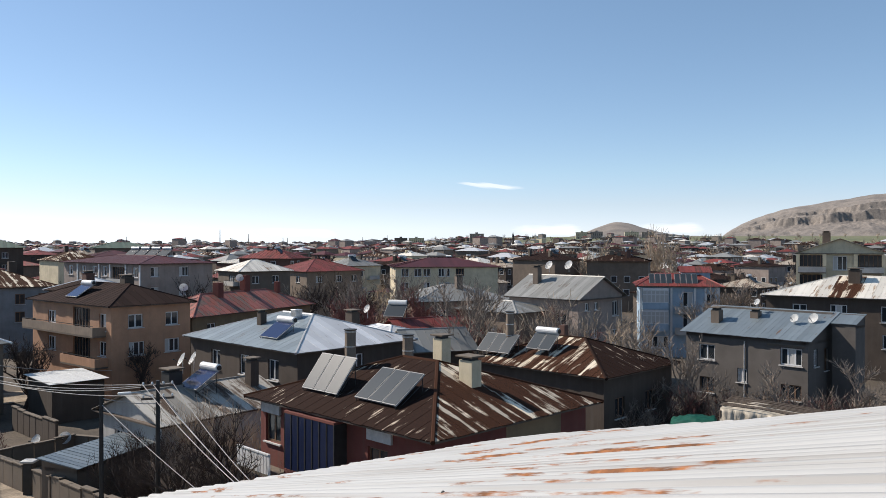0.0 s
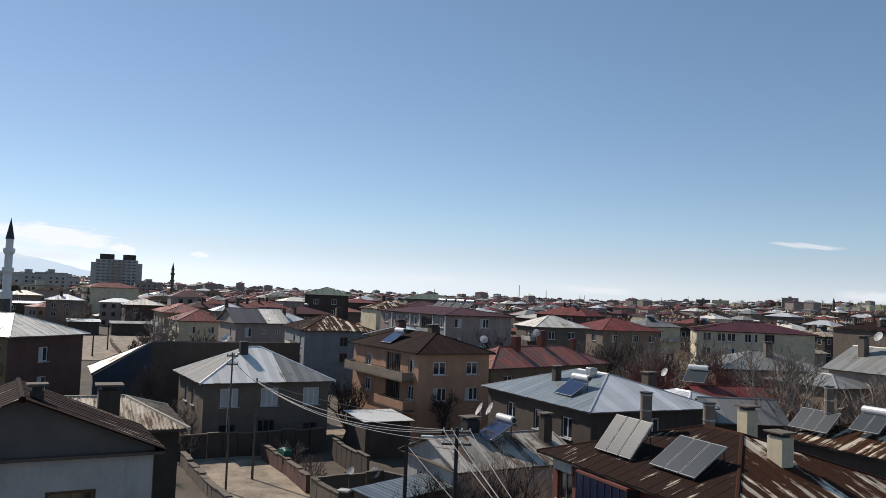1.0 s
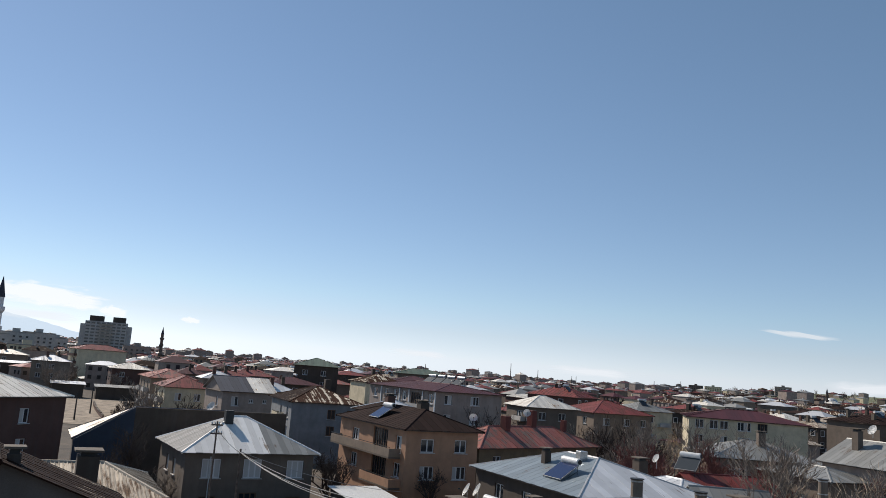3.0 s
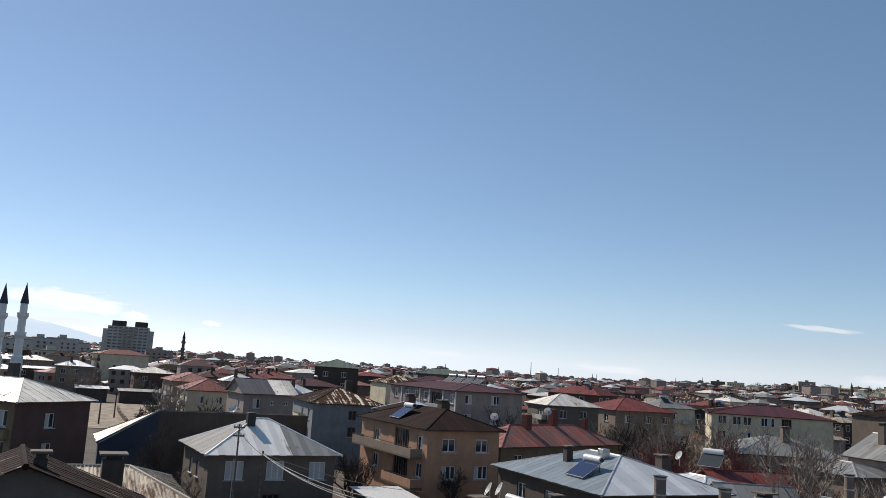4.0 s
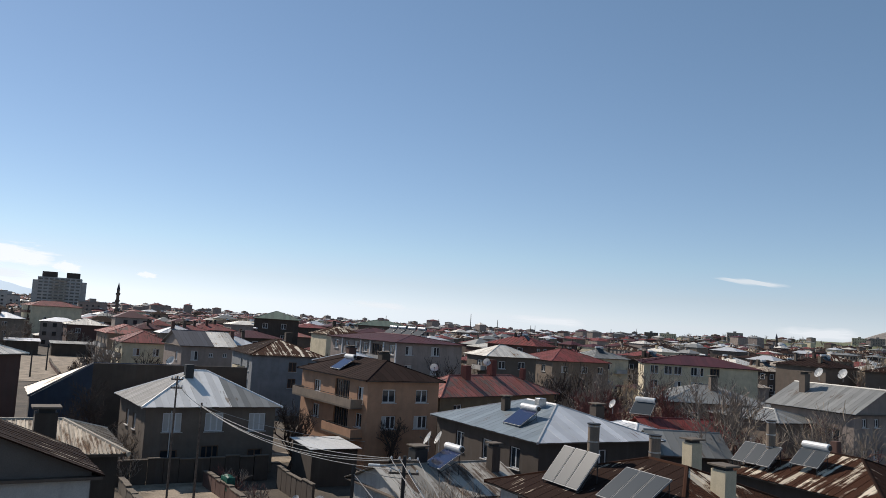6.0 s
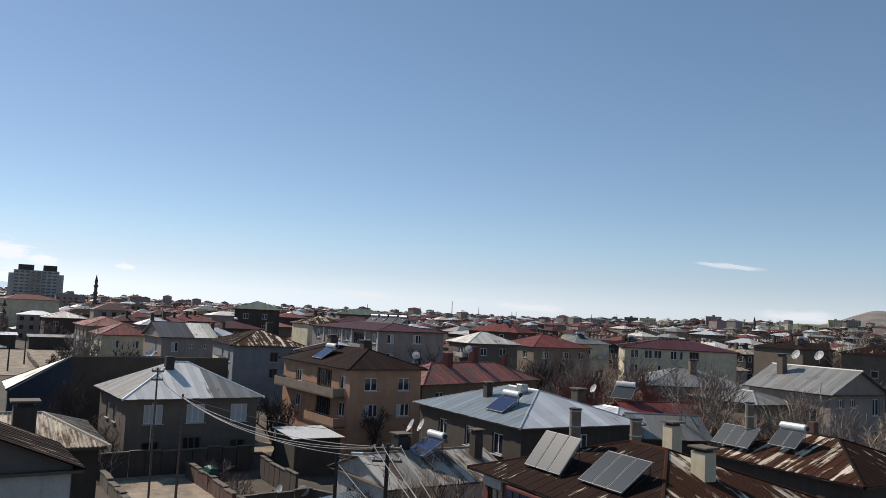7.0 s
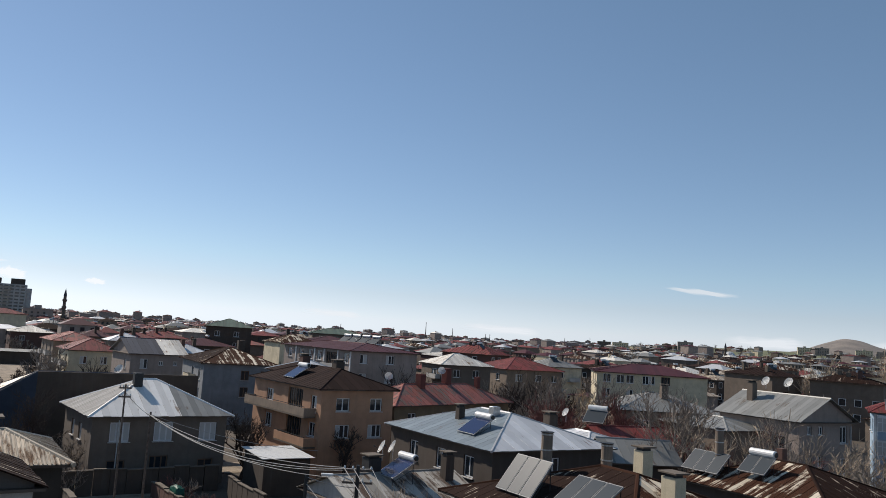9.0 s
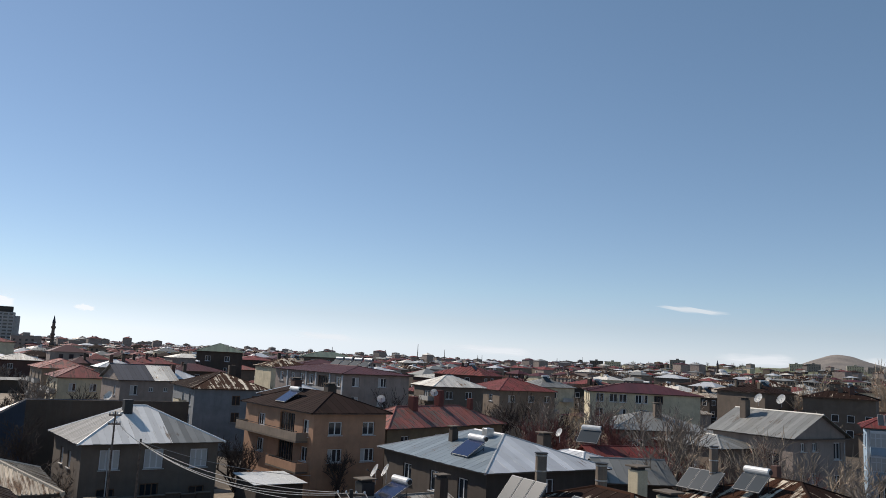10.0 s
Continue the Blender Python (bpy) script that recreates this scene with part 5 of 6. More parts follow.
glazed_bays(blue, -4.6, -4.0, 3.2, (7.0, 4.3))
for x in (-4.78, -1.0, 1.9, 3.2, 4.75):
    part("corner_post", boxes((x - 0.13, x + 0.13, -4.12, -4.004, 0.0, 8.9)), M["frame_white"], blue)
for x0, x1 in ((-0.6, 1.7),):
    for z in (5.6, 2.9):
        part("balcony_front", boxes((x0, x1, -4.5, -4.42, z, z + 0.95), (x0, x1, -4.42, -4.004, z, z + 0.12)), M["plaster_white"], blue)
dormer = part("dormer", boxes((0.6, 4.2, -0.6, 3.6, 9.3, 10.75)), M["plaster_sky"], blue)
for poly in ([(0.3, -0.9, 10.76), (4.5, -0.9, 10.76), (4.5, 1.5, 11.5), (0.3, 1.5, 11.5)], [(4.5, 3.9, 10.76), (0.3, 3.9, 10.76), (0.3, 1.5, 11.5), (4.5, 1.5, 11.5)]):
    roof_face(poly, M["roof_red"], dormer, 0.7, random.Random(4), False, 0.02, "dormer_roof")


def bay_glazing():
    """The tall glazed balcony of the red house, with blue curtains behind its bars."""
    x = -6.2 + 0.65
    y0, y1 = -7.3 + 0.65 + 5.9, -7.3 + 0.65 + 10.0
    by = part("glazed_bay", boxes((x - 0.75, x - 0.004, y0, y1, 2.9, 3.2)), M["plaster_red"], rusty)
    part("lintel", boxes((x - 0.75, x - 0.004, y0, y1, 6.0, 6.12)), M["plaster_red"], by)
    n = 7
    for k in range(n):
        a, c = y0 + (y1 - y0) * k / n, y0 + (y1 - y0) * (k + 1) / n
        part("pane", boxes((x - 0.72, x - 0.69, a + 0.04, c - 0.04, 3.21, 5.99)), M["curtain_blue"], by, "blue curtained pane")
        part("mullion", boxes((x - 0.75, x - 0.66, a - 0.03, a + 0.03, 3.2, 6.0)), M["iron"], by)
    part("end_panel", boxes((x - 0.72, x - 0.006, y0 - 0.04, y0, 3.2, 6.0)), M["iron"], by)
    part("end_panel", boxes((x - 0.72, x - 0.006, y1, y1 + 0.04, 3.2, 6.0)), M["iron"], by)
    # roller boxes over the windows, and a white balcony front
    for u in (12.2, 3.4):
        y = -7.3 + 0.65 + u
        part("roller_box", boxes((x - 0.14, x - 0.004, y - 0.85, y + 0.85, 5.55, 6.1)), M["sill"], rusty)
    y = -7.3 + 0.65 + 12.2
    b = part("balcony", boxes((x - 1.2, x - 0.004, y - 1.5, y + 1.5, 2.6, 2.75)), M["concrete"], rusty)
    for k in range(11):
        q = y - 1.45 + 0.29 * k
        part("slat", boxes((x - 1.2, x - 1.14, q - 0.12, q + 0.12, 2.76, 3.75)), M["frame_white"], b)
    part("rail", boxes((x - 1.24, x - 1.1, y - 1.5, y + 1.5, 3.755, 3.83)), M["frame_white"], b)
    part("painted_band", boxes((-6.2 + 5.4, -6.2 + 9.6, -6.66, -6.652, 3.4, 6.1)), M["plaster_yellow"], rusty)
    # whitewashed lower storeys of the near grey house
    lw = [(-3.975, 3.94, 0, 3.55), (-3.975, 3.94, 5.0, 6.55), (-3.975, 3.94, 8.0, 9.0), (-3.975, -3.2, 6.551, 7.999), (-1.75, 0.8, 6.551, 7.999), (2.25, 3.94, 6.551, 7.999), (-3.975, 0.8, 3.551, 4.999), (2.25, 3.94, 3.551, 4.999)]
    for x0, x1, z0, z1 in lw:
        part("whitewash", boxes((x0, x1, -2.41, -2.354, z0, z1)), M["plaster_white"], near, "whitewashed wall")


bay_glazing()


def downpipe(parent, x, y, z):
    part("downpipe", tube(bmesh.new(), [(x, y, 0.1), (x, y, z - 0.5), (x, y - 0.02, z - 0.3)], 0.05, 6), M["sill"], parent)


downpipe(slant, 0.1, -2.6, 6.9)
downpipe(grey, -3.7, -5.55, 6.0)
downpipe(white, 5.4, -7.98, 6.4)
downpipe(gable, 3.7, -4.6, 8.8)
part("lintel_band", boxes((2.0, 4.9, -2.62, -2.528, 6.45, 6.62)), M["concrete"], slant)


# ---- street, yards and walls ----
def strip(name, pts, width, z, mat, label, kind="structure"):
    verts, faces = [], []
    for i, p in enumerate(pts):
        a, c = Vector(pts[max(0, i - 1)]), Vector(pts[min(len(pts) - 1, i + 1)])
        d = (c - a).normalized()
        s = Vector((-d.y, d.x))
        for k in range(5):
            q = Vector(p) + s * width * (k / 4 - 0.5)
            verts.append((q.x, q.y, z + 0.05 * (1 - abs(k - 2) / 2) + 0.03 * noise.noise(Vector((q.x, q.y, 0)))))
    for i in range(len(pts) - 1):
        for k in range(4):
            a = i * 5 + k
            faces.append((a, a + 1, a + 6, a + 5))
    return tagged(mesh_object(name, verts, faces, mat), label, kind=kind)


strip("road", [(-8 - 3.9 * i, 30 + 3.4 * i) for i in range(16)], 7.0, 0.03, M["road"], "pale packed earth street between walls")
strip("pavement", [(-48 + 5 * i, 68 + 5.3 * i) for i in range(8)], 6.0, 0.04, M["road"], "pale earth side street")
strip("yard", [(-112 - 9 * i, 121 + 9.5 * i) for i in range(7)], 24.0, 0.06, M["road"], "pale earth yard")


def garden_wall(name, pts, high, thick, label, mat="concrete", gap=0.02, seed=1):
    """A wall of cast blocks, each a little out of line, under coping stones."""
    rng = random.Random(seed)
    w = thing(name, pose(*pts[0], 0), label, "wall", "garden walls")
    o = Vector((*pts[0], 0))
    for a, c in zip(pts, pts[1:]):
        a, c = Vector((*a, 0)) - o, Vector((*c, 0)) - o
        n = max(1, round((c - a).length / 1.25))
        ang = math.degrees(math.atan2((c - a).y, (c - a).x))
        L = (c - a).length / n
        for k in range(n):
            m = Matrix.Translation(a + (c - a) * k / n) @ pose(0, rng.uniform(-0.03, 0.03), 0, 0, 0, ang + rng.uniform(-0.8, 0.8))
            hh = high + rng.uniform(-0.12, 0.08)
            part("block", bevelled(boxes((gap, L - gap, -thick / 2, thick / 2, 0, hh, m)), 0.02), M[mat], w)
            part("coping", bevelled(boxes((0.0, L, -thick / 2 - 0.06, thick / 2 + 0.06, hh + 0.004, hh + 0.09, m)), 0.015), M["concrete"], w)
    return w


garden_wall("garden_wall", [(-38.9, 59.9), (-33.5, 55.4), (-29.4, 51.4)], 1.3, 0.3, "crumbling stone and concrete garden wall with rubbish on it", "plaster_brick", seed=2)
garden_wall("garden_wall", [(-28.3, 50.0), (-24.4, 46.8)], 1.6, 0.25, "grey concrete garden wall with pale coping", seed=3)
garden_wall("garden_wall", [(-23.4, 46.0), (-20.0, 43.2), (-16.0, 40.0)], 1.6, 0.25, "grey concrete garden wall with pale coping", seed=4)
garden_wall("garden_wall", [(-43.0, 54.6), (-39.4, 51.4), (-34.1, 46.8), (-27.5, 41.6), (-20, 35.0)], 1.0, 0.35, "low broken concrete wall beside the street", "concrete", seed=5)
garden_wall("garden_wall", [(-28.3, 50.0), (-25.0, 54.5), (-21.5, 53.4)], 1.5, 0.2, "thin pale wall round a dark yard", seed=6)
# these two walls have their shade put in as dark plaster
garden_wall("garden_wall", [(-44.6, 55.6), (-36.0, 65.2)], 2.1, 0.25, "garden wall before a grey house, darkened for its shade", "plaster_dark", seed=8)
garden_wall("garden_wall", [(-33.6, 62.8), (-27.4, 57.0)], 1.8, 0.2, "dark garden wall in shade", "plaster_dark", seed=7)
garden_wall("garden_wall", [(-112.0, 132.0), (-124.0, 152.0), (-140.0, 170.0)], 1.1, 0.3, "low dark wall across a pale yard", "plaster_dark", seed=9)
garden_wall("garden_wall", [(-150.0, 160.0), (-138.0, 148.0), (-120.0, 131.0)], 0.9, 0.3, "low stone wall across a pale yard", "plaster_brick", seed=10)
gate = thing("gate_post", pose(-23.9, 46.4, 0), "dark gate post with a pale cap", "gate post")
part("post", boxes((-0.25, 0.25, -0.25, 0.25, 0, 1.9)), M["iron"], gate)
part("cap", bevelled(boxes((-0.4, 0.4, -0.35, 0.35, 1.905, 2.02)), 0.02), M["sill"], gate)


def drape(name, pts, mat, label, sag=0.25, seed=1):
    """A sheet thrown over a heap, between four corners, in folds."""
    rng = random.Random(seed)
    n = 22
    a, b, c, d = [Vector(p) for p in pts]
    bm = bmesh.new()
    grid = []
    for i in range(n + 1):
        row = []
        for j in range(n + 1):
            u, v = i / n, j / n
            p = a * (1 - u) * (1 - v) + b * u * (1 - v) + c * u * v + d * (1 - u) * v
            f = 0.10 * noise.noise(Vector((u * 9 + seed, v * 2, 0))) + 0.06 * noise.noise(Vector((u * 22, v * 5, seed)))
            edge = min(u, 1 - u, v, 1 - v)
            p.z += f + sag * math.sin(math.pi * u) * math.sin(math.pi * v) - (0.9 if edge < 0.01 else 0.25 if edge < 0.06 else 0)
            row.append(bm.verts.new(p))
        grid.append(row)
    for i in range(n):
        for j in range(n):
            bm.faces.new((grid[i][j], grid[i + 1][j], grid[i + 1][j + 1], grid[i][j + 1]))
    bmesh.ops.solidify(bm, geom=list(bm.faces), thickness=0.03)
    ob = part(name, bm, mat, None)
    for p in ob.data.polygons:
        p.use_smooth = True
    return tagged(ob, label, "tarpaulin")


def sheeted_heap():
    """A low timber frame with plastic sheeting thrown over it, hanging in folds at the front."""
    a, b, c, d = [Vector(p) for p in ((17.3, 50.1, 4.25), (21.4, 47.5, 4.0), (24.4, 50.4, 3.75), (19.0, 52.8, 4.3))]
    fr = thing("lean_to", pose(0, 0, 0), "low timber lean-to covered with pale plastic sheeting", "shed")
    for p in (a, b, c, d):
        part("post", tube(bmesh.new(), [(p.x, p.y, 0), (p.x, p.y, p.z - 0.12)], 0.08, 6), M["timber"], fr)
    rng = random.Random(8)
    for k in range(9):
        q = k / 8
        p0, p1 = a.lerp(d, q), b.lerp(c, q)
        w = Vector((0, 0, 0.22 + rng.uniform(0, 0.06)))
        part("batten", tube(bmesh.new(), [p0 + w, p0.lerp(p1, 0.5) + w + Vector((0, 0, rng.uniform(0.0, 0.12))), p1 + w], 0.045, 5), M["timber"], fr)
    n, m = 60, 24
    verts, faces = [], []
    for i in range(n + 1):
        u = i / n
        for j in range(m + 1):
            v = j / m
            if v < 0.5:      # hanging front
                s = v / 0.5
                fold = 0.16 * noise.noise(Vector((u * 16 + s * 3.0, s * 0.8, 1))) + 0.07 * noise.noise(Vector((u * 45, s * 2, 4)))
                p = a.lerp(b, u) + Vector((-0.28, -0.5, 0)) * (1 - s) + Vector((-0.4, -0.9, 0)) * fold * 1.6 + Vector((0, 0, -2.6 * (1 - s)))
            else:
                s = (v - 0.5) / 0.5
                p = a.lerp(b, u).lerp(d.lerp(c, u), s)
                p.z += 0.06 + 0.10 * noise.noise(Vector((u * 5, s * 9, 2))) + 0.25 * math.sin(math.pi * s) * math.sin(math.pi * min(1, u * 1.4)) ** 2
            verts.append(p)
    for i in range(n):
        for j in range(m):
            k = i * (m + 1) + j
            faces.append((k, k + m + 1, k + m + 2, k + 1))
    ob = mesh_object("sheeting", verts, faces, M["tarp_pale"], fr)
    for p in ob.data.polygons:
        p.use_smooth = True


sheeted_heap()
drape("tarpaulin", [(14.2, 51.0, 2.6), (17.4, 49.6, 3.0), (17.6, 51.4, 3.6), (14.8, 52.6, 3.3)], M["tarp_green"], "crumpled green tarpaulin over a low stack", 0.35, 4)
part_stack = thing("timber_stack", pose(15.9, 51.2, 0, 0, 0, -22), "stack of old timber under a green tarpaulin", "timber")
for k in range(9):
    part("beam", boxes((-1.3, 1.3, -0.9 + 0.6 * (k % 3), -0.4 + 0.6 * (k % 3), 0.8 * (k // 3), 0.8 * (k // 3) + 0.75)), M["timber"], part_stack)


drape("rubbish_sheet", [(-35.6, 57.0, 1.75), (-34.2, 55.8, 1.7), (-33.7, 56.3, 1.75), (-35.1, 57.5, 1.75)], M["tarp_green"], "scrap of green sheeting thrown over a wall", 0.2, 7)
dish((-27.0, 53.2, 1.4), -30, 0.42, "old satellite dish standing in a yard")
dish((-25.4, 53.9, 1.4), 10, 0.42, "old satellite dish standing in a yard")


# ---- poles and wires ----
def pole(x, y, top, r, label, arm=True, yaw=0, mat="timber", half=0.75):
    p = thing("utility_pole", pose(x, y, 0, 0, 0, yaw), label, "utility pole", "utility poles")
    part("post", tube(bmesh.new(), [(0, 0, 0), (0, 0, top)], [r, r * 0.7], 8), M[mat], p)
    if arm:
        for z in (top - 0.3, top - 0.9):
            a = part("crossarm", boxes((-half, half, -0.05, 0.05, z, z + 0.1)), M["timber"], p)
            for q in [half * k for k in (-0.87, -0.33, 0.33, 0.87)]:
                part("insulator", tube(bmesh.new(), [(q, 0, z + 0.105), (q, 0, z + 0.16), (q, 0, z + 0.25)], [0.03, 0.06, 0.035], 8), M["tank"], a)
    return p


pole(-13.6, 38.3, 8.0, 0.13, "dark utility pole with crossarms and white insulators", True, 20, "iron")
pole(-16.0, 37.6, 7.4, 0.13, "dark pole beside the garden", False, mat="iron")
pole(-35.2, 53.0, 7.7, 0.10, "dark utility pole before a grey house", False)
pole(-34.7, 49.0, 9.9, 0.08, "utility pole with small crossarms", True, 40, half=0.4)
for x, y, h in ((-121.0, 124.5, 5.2), (-131.0, 139.0, 5.6), (-122.5, 140.0, 4.8), (-127.0, 146.0, 4.6)):
    pole(x, y, h, 0.16, "leaning dark post in a pale earth yard", False, mat="iron")
LAMP = thing("street_lamp", pose(-13.75, 38.2, 7.2, 0, 0, 200), "small street lamp arm on a utility pole", "street lamp")
part("arm", tube(bmesh.new(), [(0, 0, 0), (0.6, 0, 0.25), (1.1, 0, 0.3)], 0.03, 6), M["steel"], LAMP)
part("head", bevelled(boxes((1.0, 1.6, -0.12, 0.12, 0.22, 0.34)), 0.03), M["tank"], LAMP)


def wire(a, b, sag, r=0.018):
    a, b = Vector(a), Vector(b)
    pts = [a.lerp(b, i / 20) - Vector((0, 0, sag * 4 * (i / 20) * (1 - i / 20))) for i in range(21)]
    return tagged(part("power_line", tube(bmesh.new(), pts, r, 5), M["wire"], None), "sagging pale power line between poles", "power line", "power lines")


for k in range(4):
    q = -0.65 + 0.43 * k
    wire((-13.6 + q, 38.3 + q * 0.35, 7.85 if k != 1 else 7.3), (-35.2 + q * 0.3, 53.0 + q * 0.3, 7.6 - 0.12 * k), 0.75 + 0.15 * k)
    wire((-13.6 + q, 38.3 + q * 0.35, 7.85 if k != 2 else 7.3), (-4.6 + q * 0.7, 27.5 + q, 4.9 - 0.35 * k), 0.35 + 0.08 * k)
wire((-35.2, 53.0, 7.4), (-34.7, 49.0, 9.4), 0.15)
wire((-16.0, 37.6, 7.3), (-13.6, 38.3, 6.9), 0.1)
wire((-16.0, 37.6, 7.0), (-6.5, 30.0, 3.2), 0.2)
wire((-35.2, 53.0, 7.5), (-27.8, 67.5, 3.9), 0.5)


# ---- bare trees and shrubs ----
def limb(out, p, d, length, r, depth, rng, curl, twigs, fork, thin=0.014):
    """Adds a bent, tapered limb and its branches; twigs take the last two generations."""
    acc = twigs if depth <= 1 else out
    n = 3 if depth > 1 else 2
    sides = 5 if depth > 2 else 3
    pts, dirs = [p.copy()], []
    for i in range(n):
        d = (d + Vector((rng.gauss(0, curl), rng.gauss(0, curl), rng.gauss(0.06, curl * 0.7)))).normalized()
        pts.append(pts[-1] + d * length / n)
        dirs.append(d)
    o = len(acc[0])
    for i, q in enumerate(pts):
        dd = dirs[min(i, n - 1)]
        s = dd.cross(Vector((0.3, 0.2, 1)) if abs(dd.z) < 0.9 else Vector((1, 0.1, 0))).normalized()
        t = s.cross(dd)
        rr = r * (1 - 0.55 * i / n)
        for k in range(sides):
            acc[0].append(q + rr * (math.cos(k * math.tau / sides) * s + math.sin(k * math.tau / sides) * t))
    for i in range(n):
        for k in range(sides):
            a = o + i * sides
            acc[1].append((a + k, a + (k + 1) % sides, a + sides + (k + 1) % sides, a + sides + k))
    if depth > 0:
        for k in range(fork):
            i = n if k == 0 else rng.randint(1, n)
            side = Vector((rng.gauss(0, 1), rng.gauss(0, 1), rng.gauss(0.1, 0.6))).normalized()
            nd = (dirs[i - 1] * 0.85 + side * 0.62 + Vector((0, 0, 0.22))).normalized()
            limb(out, pts[i], nd, length * rng.uniform(0.5, 0.78), max(r * 0.6 * (1 - 0.2 * i / n), thin), depth - 1, rng, curl, twigs, fork, thin)


def tree(x, y, h, seed, label, mat="bark", depth=4, fork=4, r=0.13, stems=1, lean=0.1, z=0.0, name="tree", cat="tree", curl=0.2, twig=None):
    rng = random.Random(seed)
    t = thing(name, pose(x, y, z), label, cat, "bare trees" if name == "tree" else "bare shrubs")
    trunk, twigs = ([], []), ([], [])
    for s in range(stems):
        a = rng.uniform(0, math.tau)
        d = Vector((math.cos(a) * lean, math.sin(a) * lean, 1)).normalized()
        limb(trunk, Vector((math.cos(a) * 0.1 * (stems > 1), math.sin(a) * 0.1 * (stems > 1), -0.1)), d, h * 0.46 * rng.uniform(0.85, 1.1), r, depth, rng, curl, twigs, fork, 0.0004 * math.hypot(x, y) * (0.75 if name == "tree" else 0.6))
    mesh_object("trunk", *trunk, M[mat], t)
    mesh_object("crown", *twigs, M[twig or mat], t)
    return t


BARE = "bare winter tree with a tangle of grey branches"
for x, y, h, sd in ((1.5, 74.5, 10.8, 1), (3.6, 77.0, 10.0, 2), (11.0, 67.0, 10.2, 3), (15.0, 58.5, 6.5, 4), (18.4, 60.0, 6.8, 5), (-50.5, 60.5, 7.6, 6), (-45.5, 50.0, 6.8, 7), (-36.5, 70.0, 5.4, 8), (-28.2, 74.5, 5.0, 9),
                    (-38.0, 74.0, 5.6, 10), (-12.8, 38.6, 5.4, 11), (-10.6, 41.6, 5.0, 12), (28.4, 55.6, 6.0, 13), (23.6, 57.0, 5.4, 14), (32.5, 56.0, 6.0, 15), (-19.0, 117.0, 8.0, 16), (-12.0, 122.0, 8.0, 17), (-62.0, 74.0, 7.0, 18), (32.0, 96.0, 8.6, 19), (6.0, 95.0, 8.0, 20), (35.0, 99.0, 9.0, 21), (-15.0, 104.0, 9.0, 22), (-7.0, 108.0, 9.0, 23), (-13.0, 98.0, 8.6, 24), (20.5, 78.0, 6.5, 25), (17.0, 70.0, 7.0, 26)):
    tree(x, y, h, sd, BARE, "bark_dark" if 6 <= sd <= 12 else "bark", 4, 5, 0.15 + h * 0.011)
for x, y, h, sd in ((3.5, 91.0, 8.6, 35), (-3.0, 94.0, 8.4, 36), (8.5, 76.0, 8.0, 37), (-10.5, 96.0, 8.0, 38), (-4.5, 88.0, 7.4, 31), (5.0, 79.5, 7.2, 32), (-8.0, 90.0, 7.0, 33), (0.5, 84.0, 7.0, 34)):
    tree(x, y, h, sd, "bare tree with dense reddish twigs", "bark_red", 4, 5, 0.16, 2, 0.3, twig="bark_red")
for x, y, h, sd in ((36.0, 190.0, 14.0, 41), (39.0, 196.0, 13.5, 42), (54.5, 205.0, 15.0, 43), (57.5, 214.0, 15.5, 44), (60.0, 208.0, 14.0, 45), (33.5, 188.0, 12.0, 46)):
    tree(x, y, h, sd, "tall bare poplar with pale tan upright branches", "bark_tan", 3, 5, 0.16, 3, 0.04, curl=0.07)
for x, y, h, sd in ((4.6, 67.5, 8.8, 301), (8.6, 75.0, 9.6, 302), (13.8, 74.0, 9.0, 304)):
    tree(x, y, h, sd, "bare garden tree with pale spreading branches", "bark_tan", 4, 4, 0.2, 2, 0.3)
for k in range(12):
    q = k / 11
    tree(-114 - 26 * q + 3 * math.sin(k * 2.1), 133 + 30 * q + 3 * math.cos(k * 1.7), 2.2 + 0.8 * math.sin(k * 3.3) ** 2, 320 + k, "dead brown scrub in a pale yard", "bark_dark", 2, 5, 0.05, 5, 0.5, name="shrub", cat="shrub")
THICKET = "thicket of bare stems and dead twigs"
rs = random.Random(11)
for k in range(26):
    u, v = rs.uniform(0, 1), rs.uniform(0, 1)
    tree(-18.0 + 9.5 * u, 43.6 - 8.5 * u + 6 * v, rs.uniform(2.6, 4.2), 60 + k, THICKET, "bark_dark" if k % 3 else "bark", 3, 4, 0.035, 5, 0.45, name="shrub", cat="shrub")
for k in range(14):
    tree(-16.0 + 5.2 * rs.random() + 0.0, 47.0 + 4.0 * rs.random(), rs.uniform(4.0, 5.4), 80 + k, "clump of tall pale bare stems before a low house", "bark_tan", 2, 3, 0.03, 8, 0.2, name="shrub", cat="shrub", curl=0.07)
for k in range(70):
    az, r = radians(-12.5 - 20 * rs.random()), rs.uniform(56.5, 63)
    tree(-math.sin(az) * r, math.cos(az) * r, rs.uniform(2.6, 4.6), 100 + k, "brown bare hedge shrubs", ("bark_red", "bark_dark", "bark_dark", "bark")[k % 4], 3, 4, 0.035, 5, 0.5, name="shrub", cat="shrub")
for k in range(8):
    tree(-38.0 + 8.5 * k / 7 + rs.uniform(-0.4, 0.4), 60.2 - 7.6 * k / 7 + rs.uniform(0.4, 1.6), rs.uniform(1.4, 2.6), 140 + k, "dead weeds and twigs along a wall", "bark_red" if k % 2 else "bark", 2, 4, 0.02, 6, 0.5, name="shrub", cat="shrub")
for k in range(10):
    tree(rs.uniform(-52, -44), rs.uniform(50, 62), rs.uniform(2.5, 4.5), 160 + k, THICKET, "bark_dark" if k % 3 else "bark", 3, 4, 0.035, 4, 0.5, name="shrub", cat="shrub")
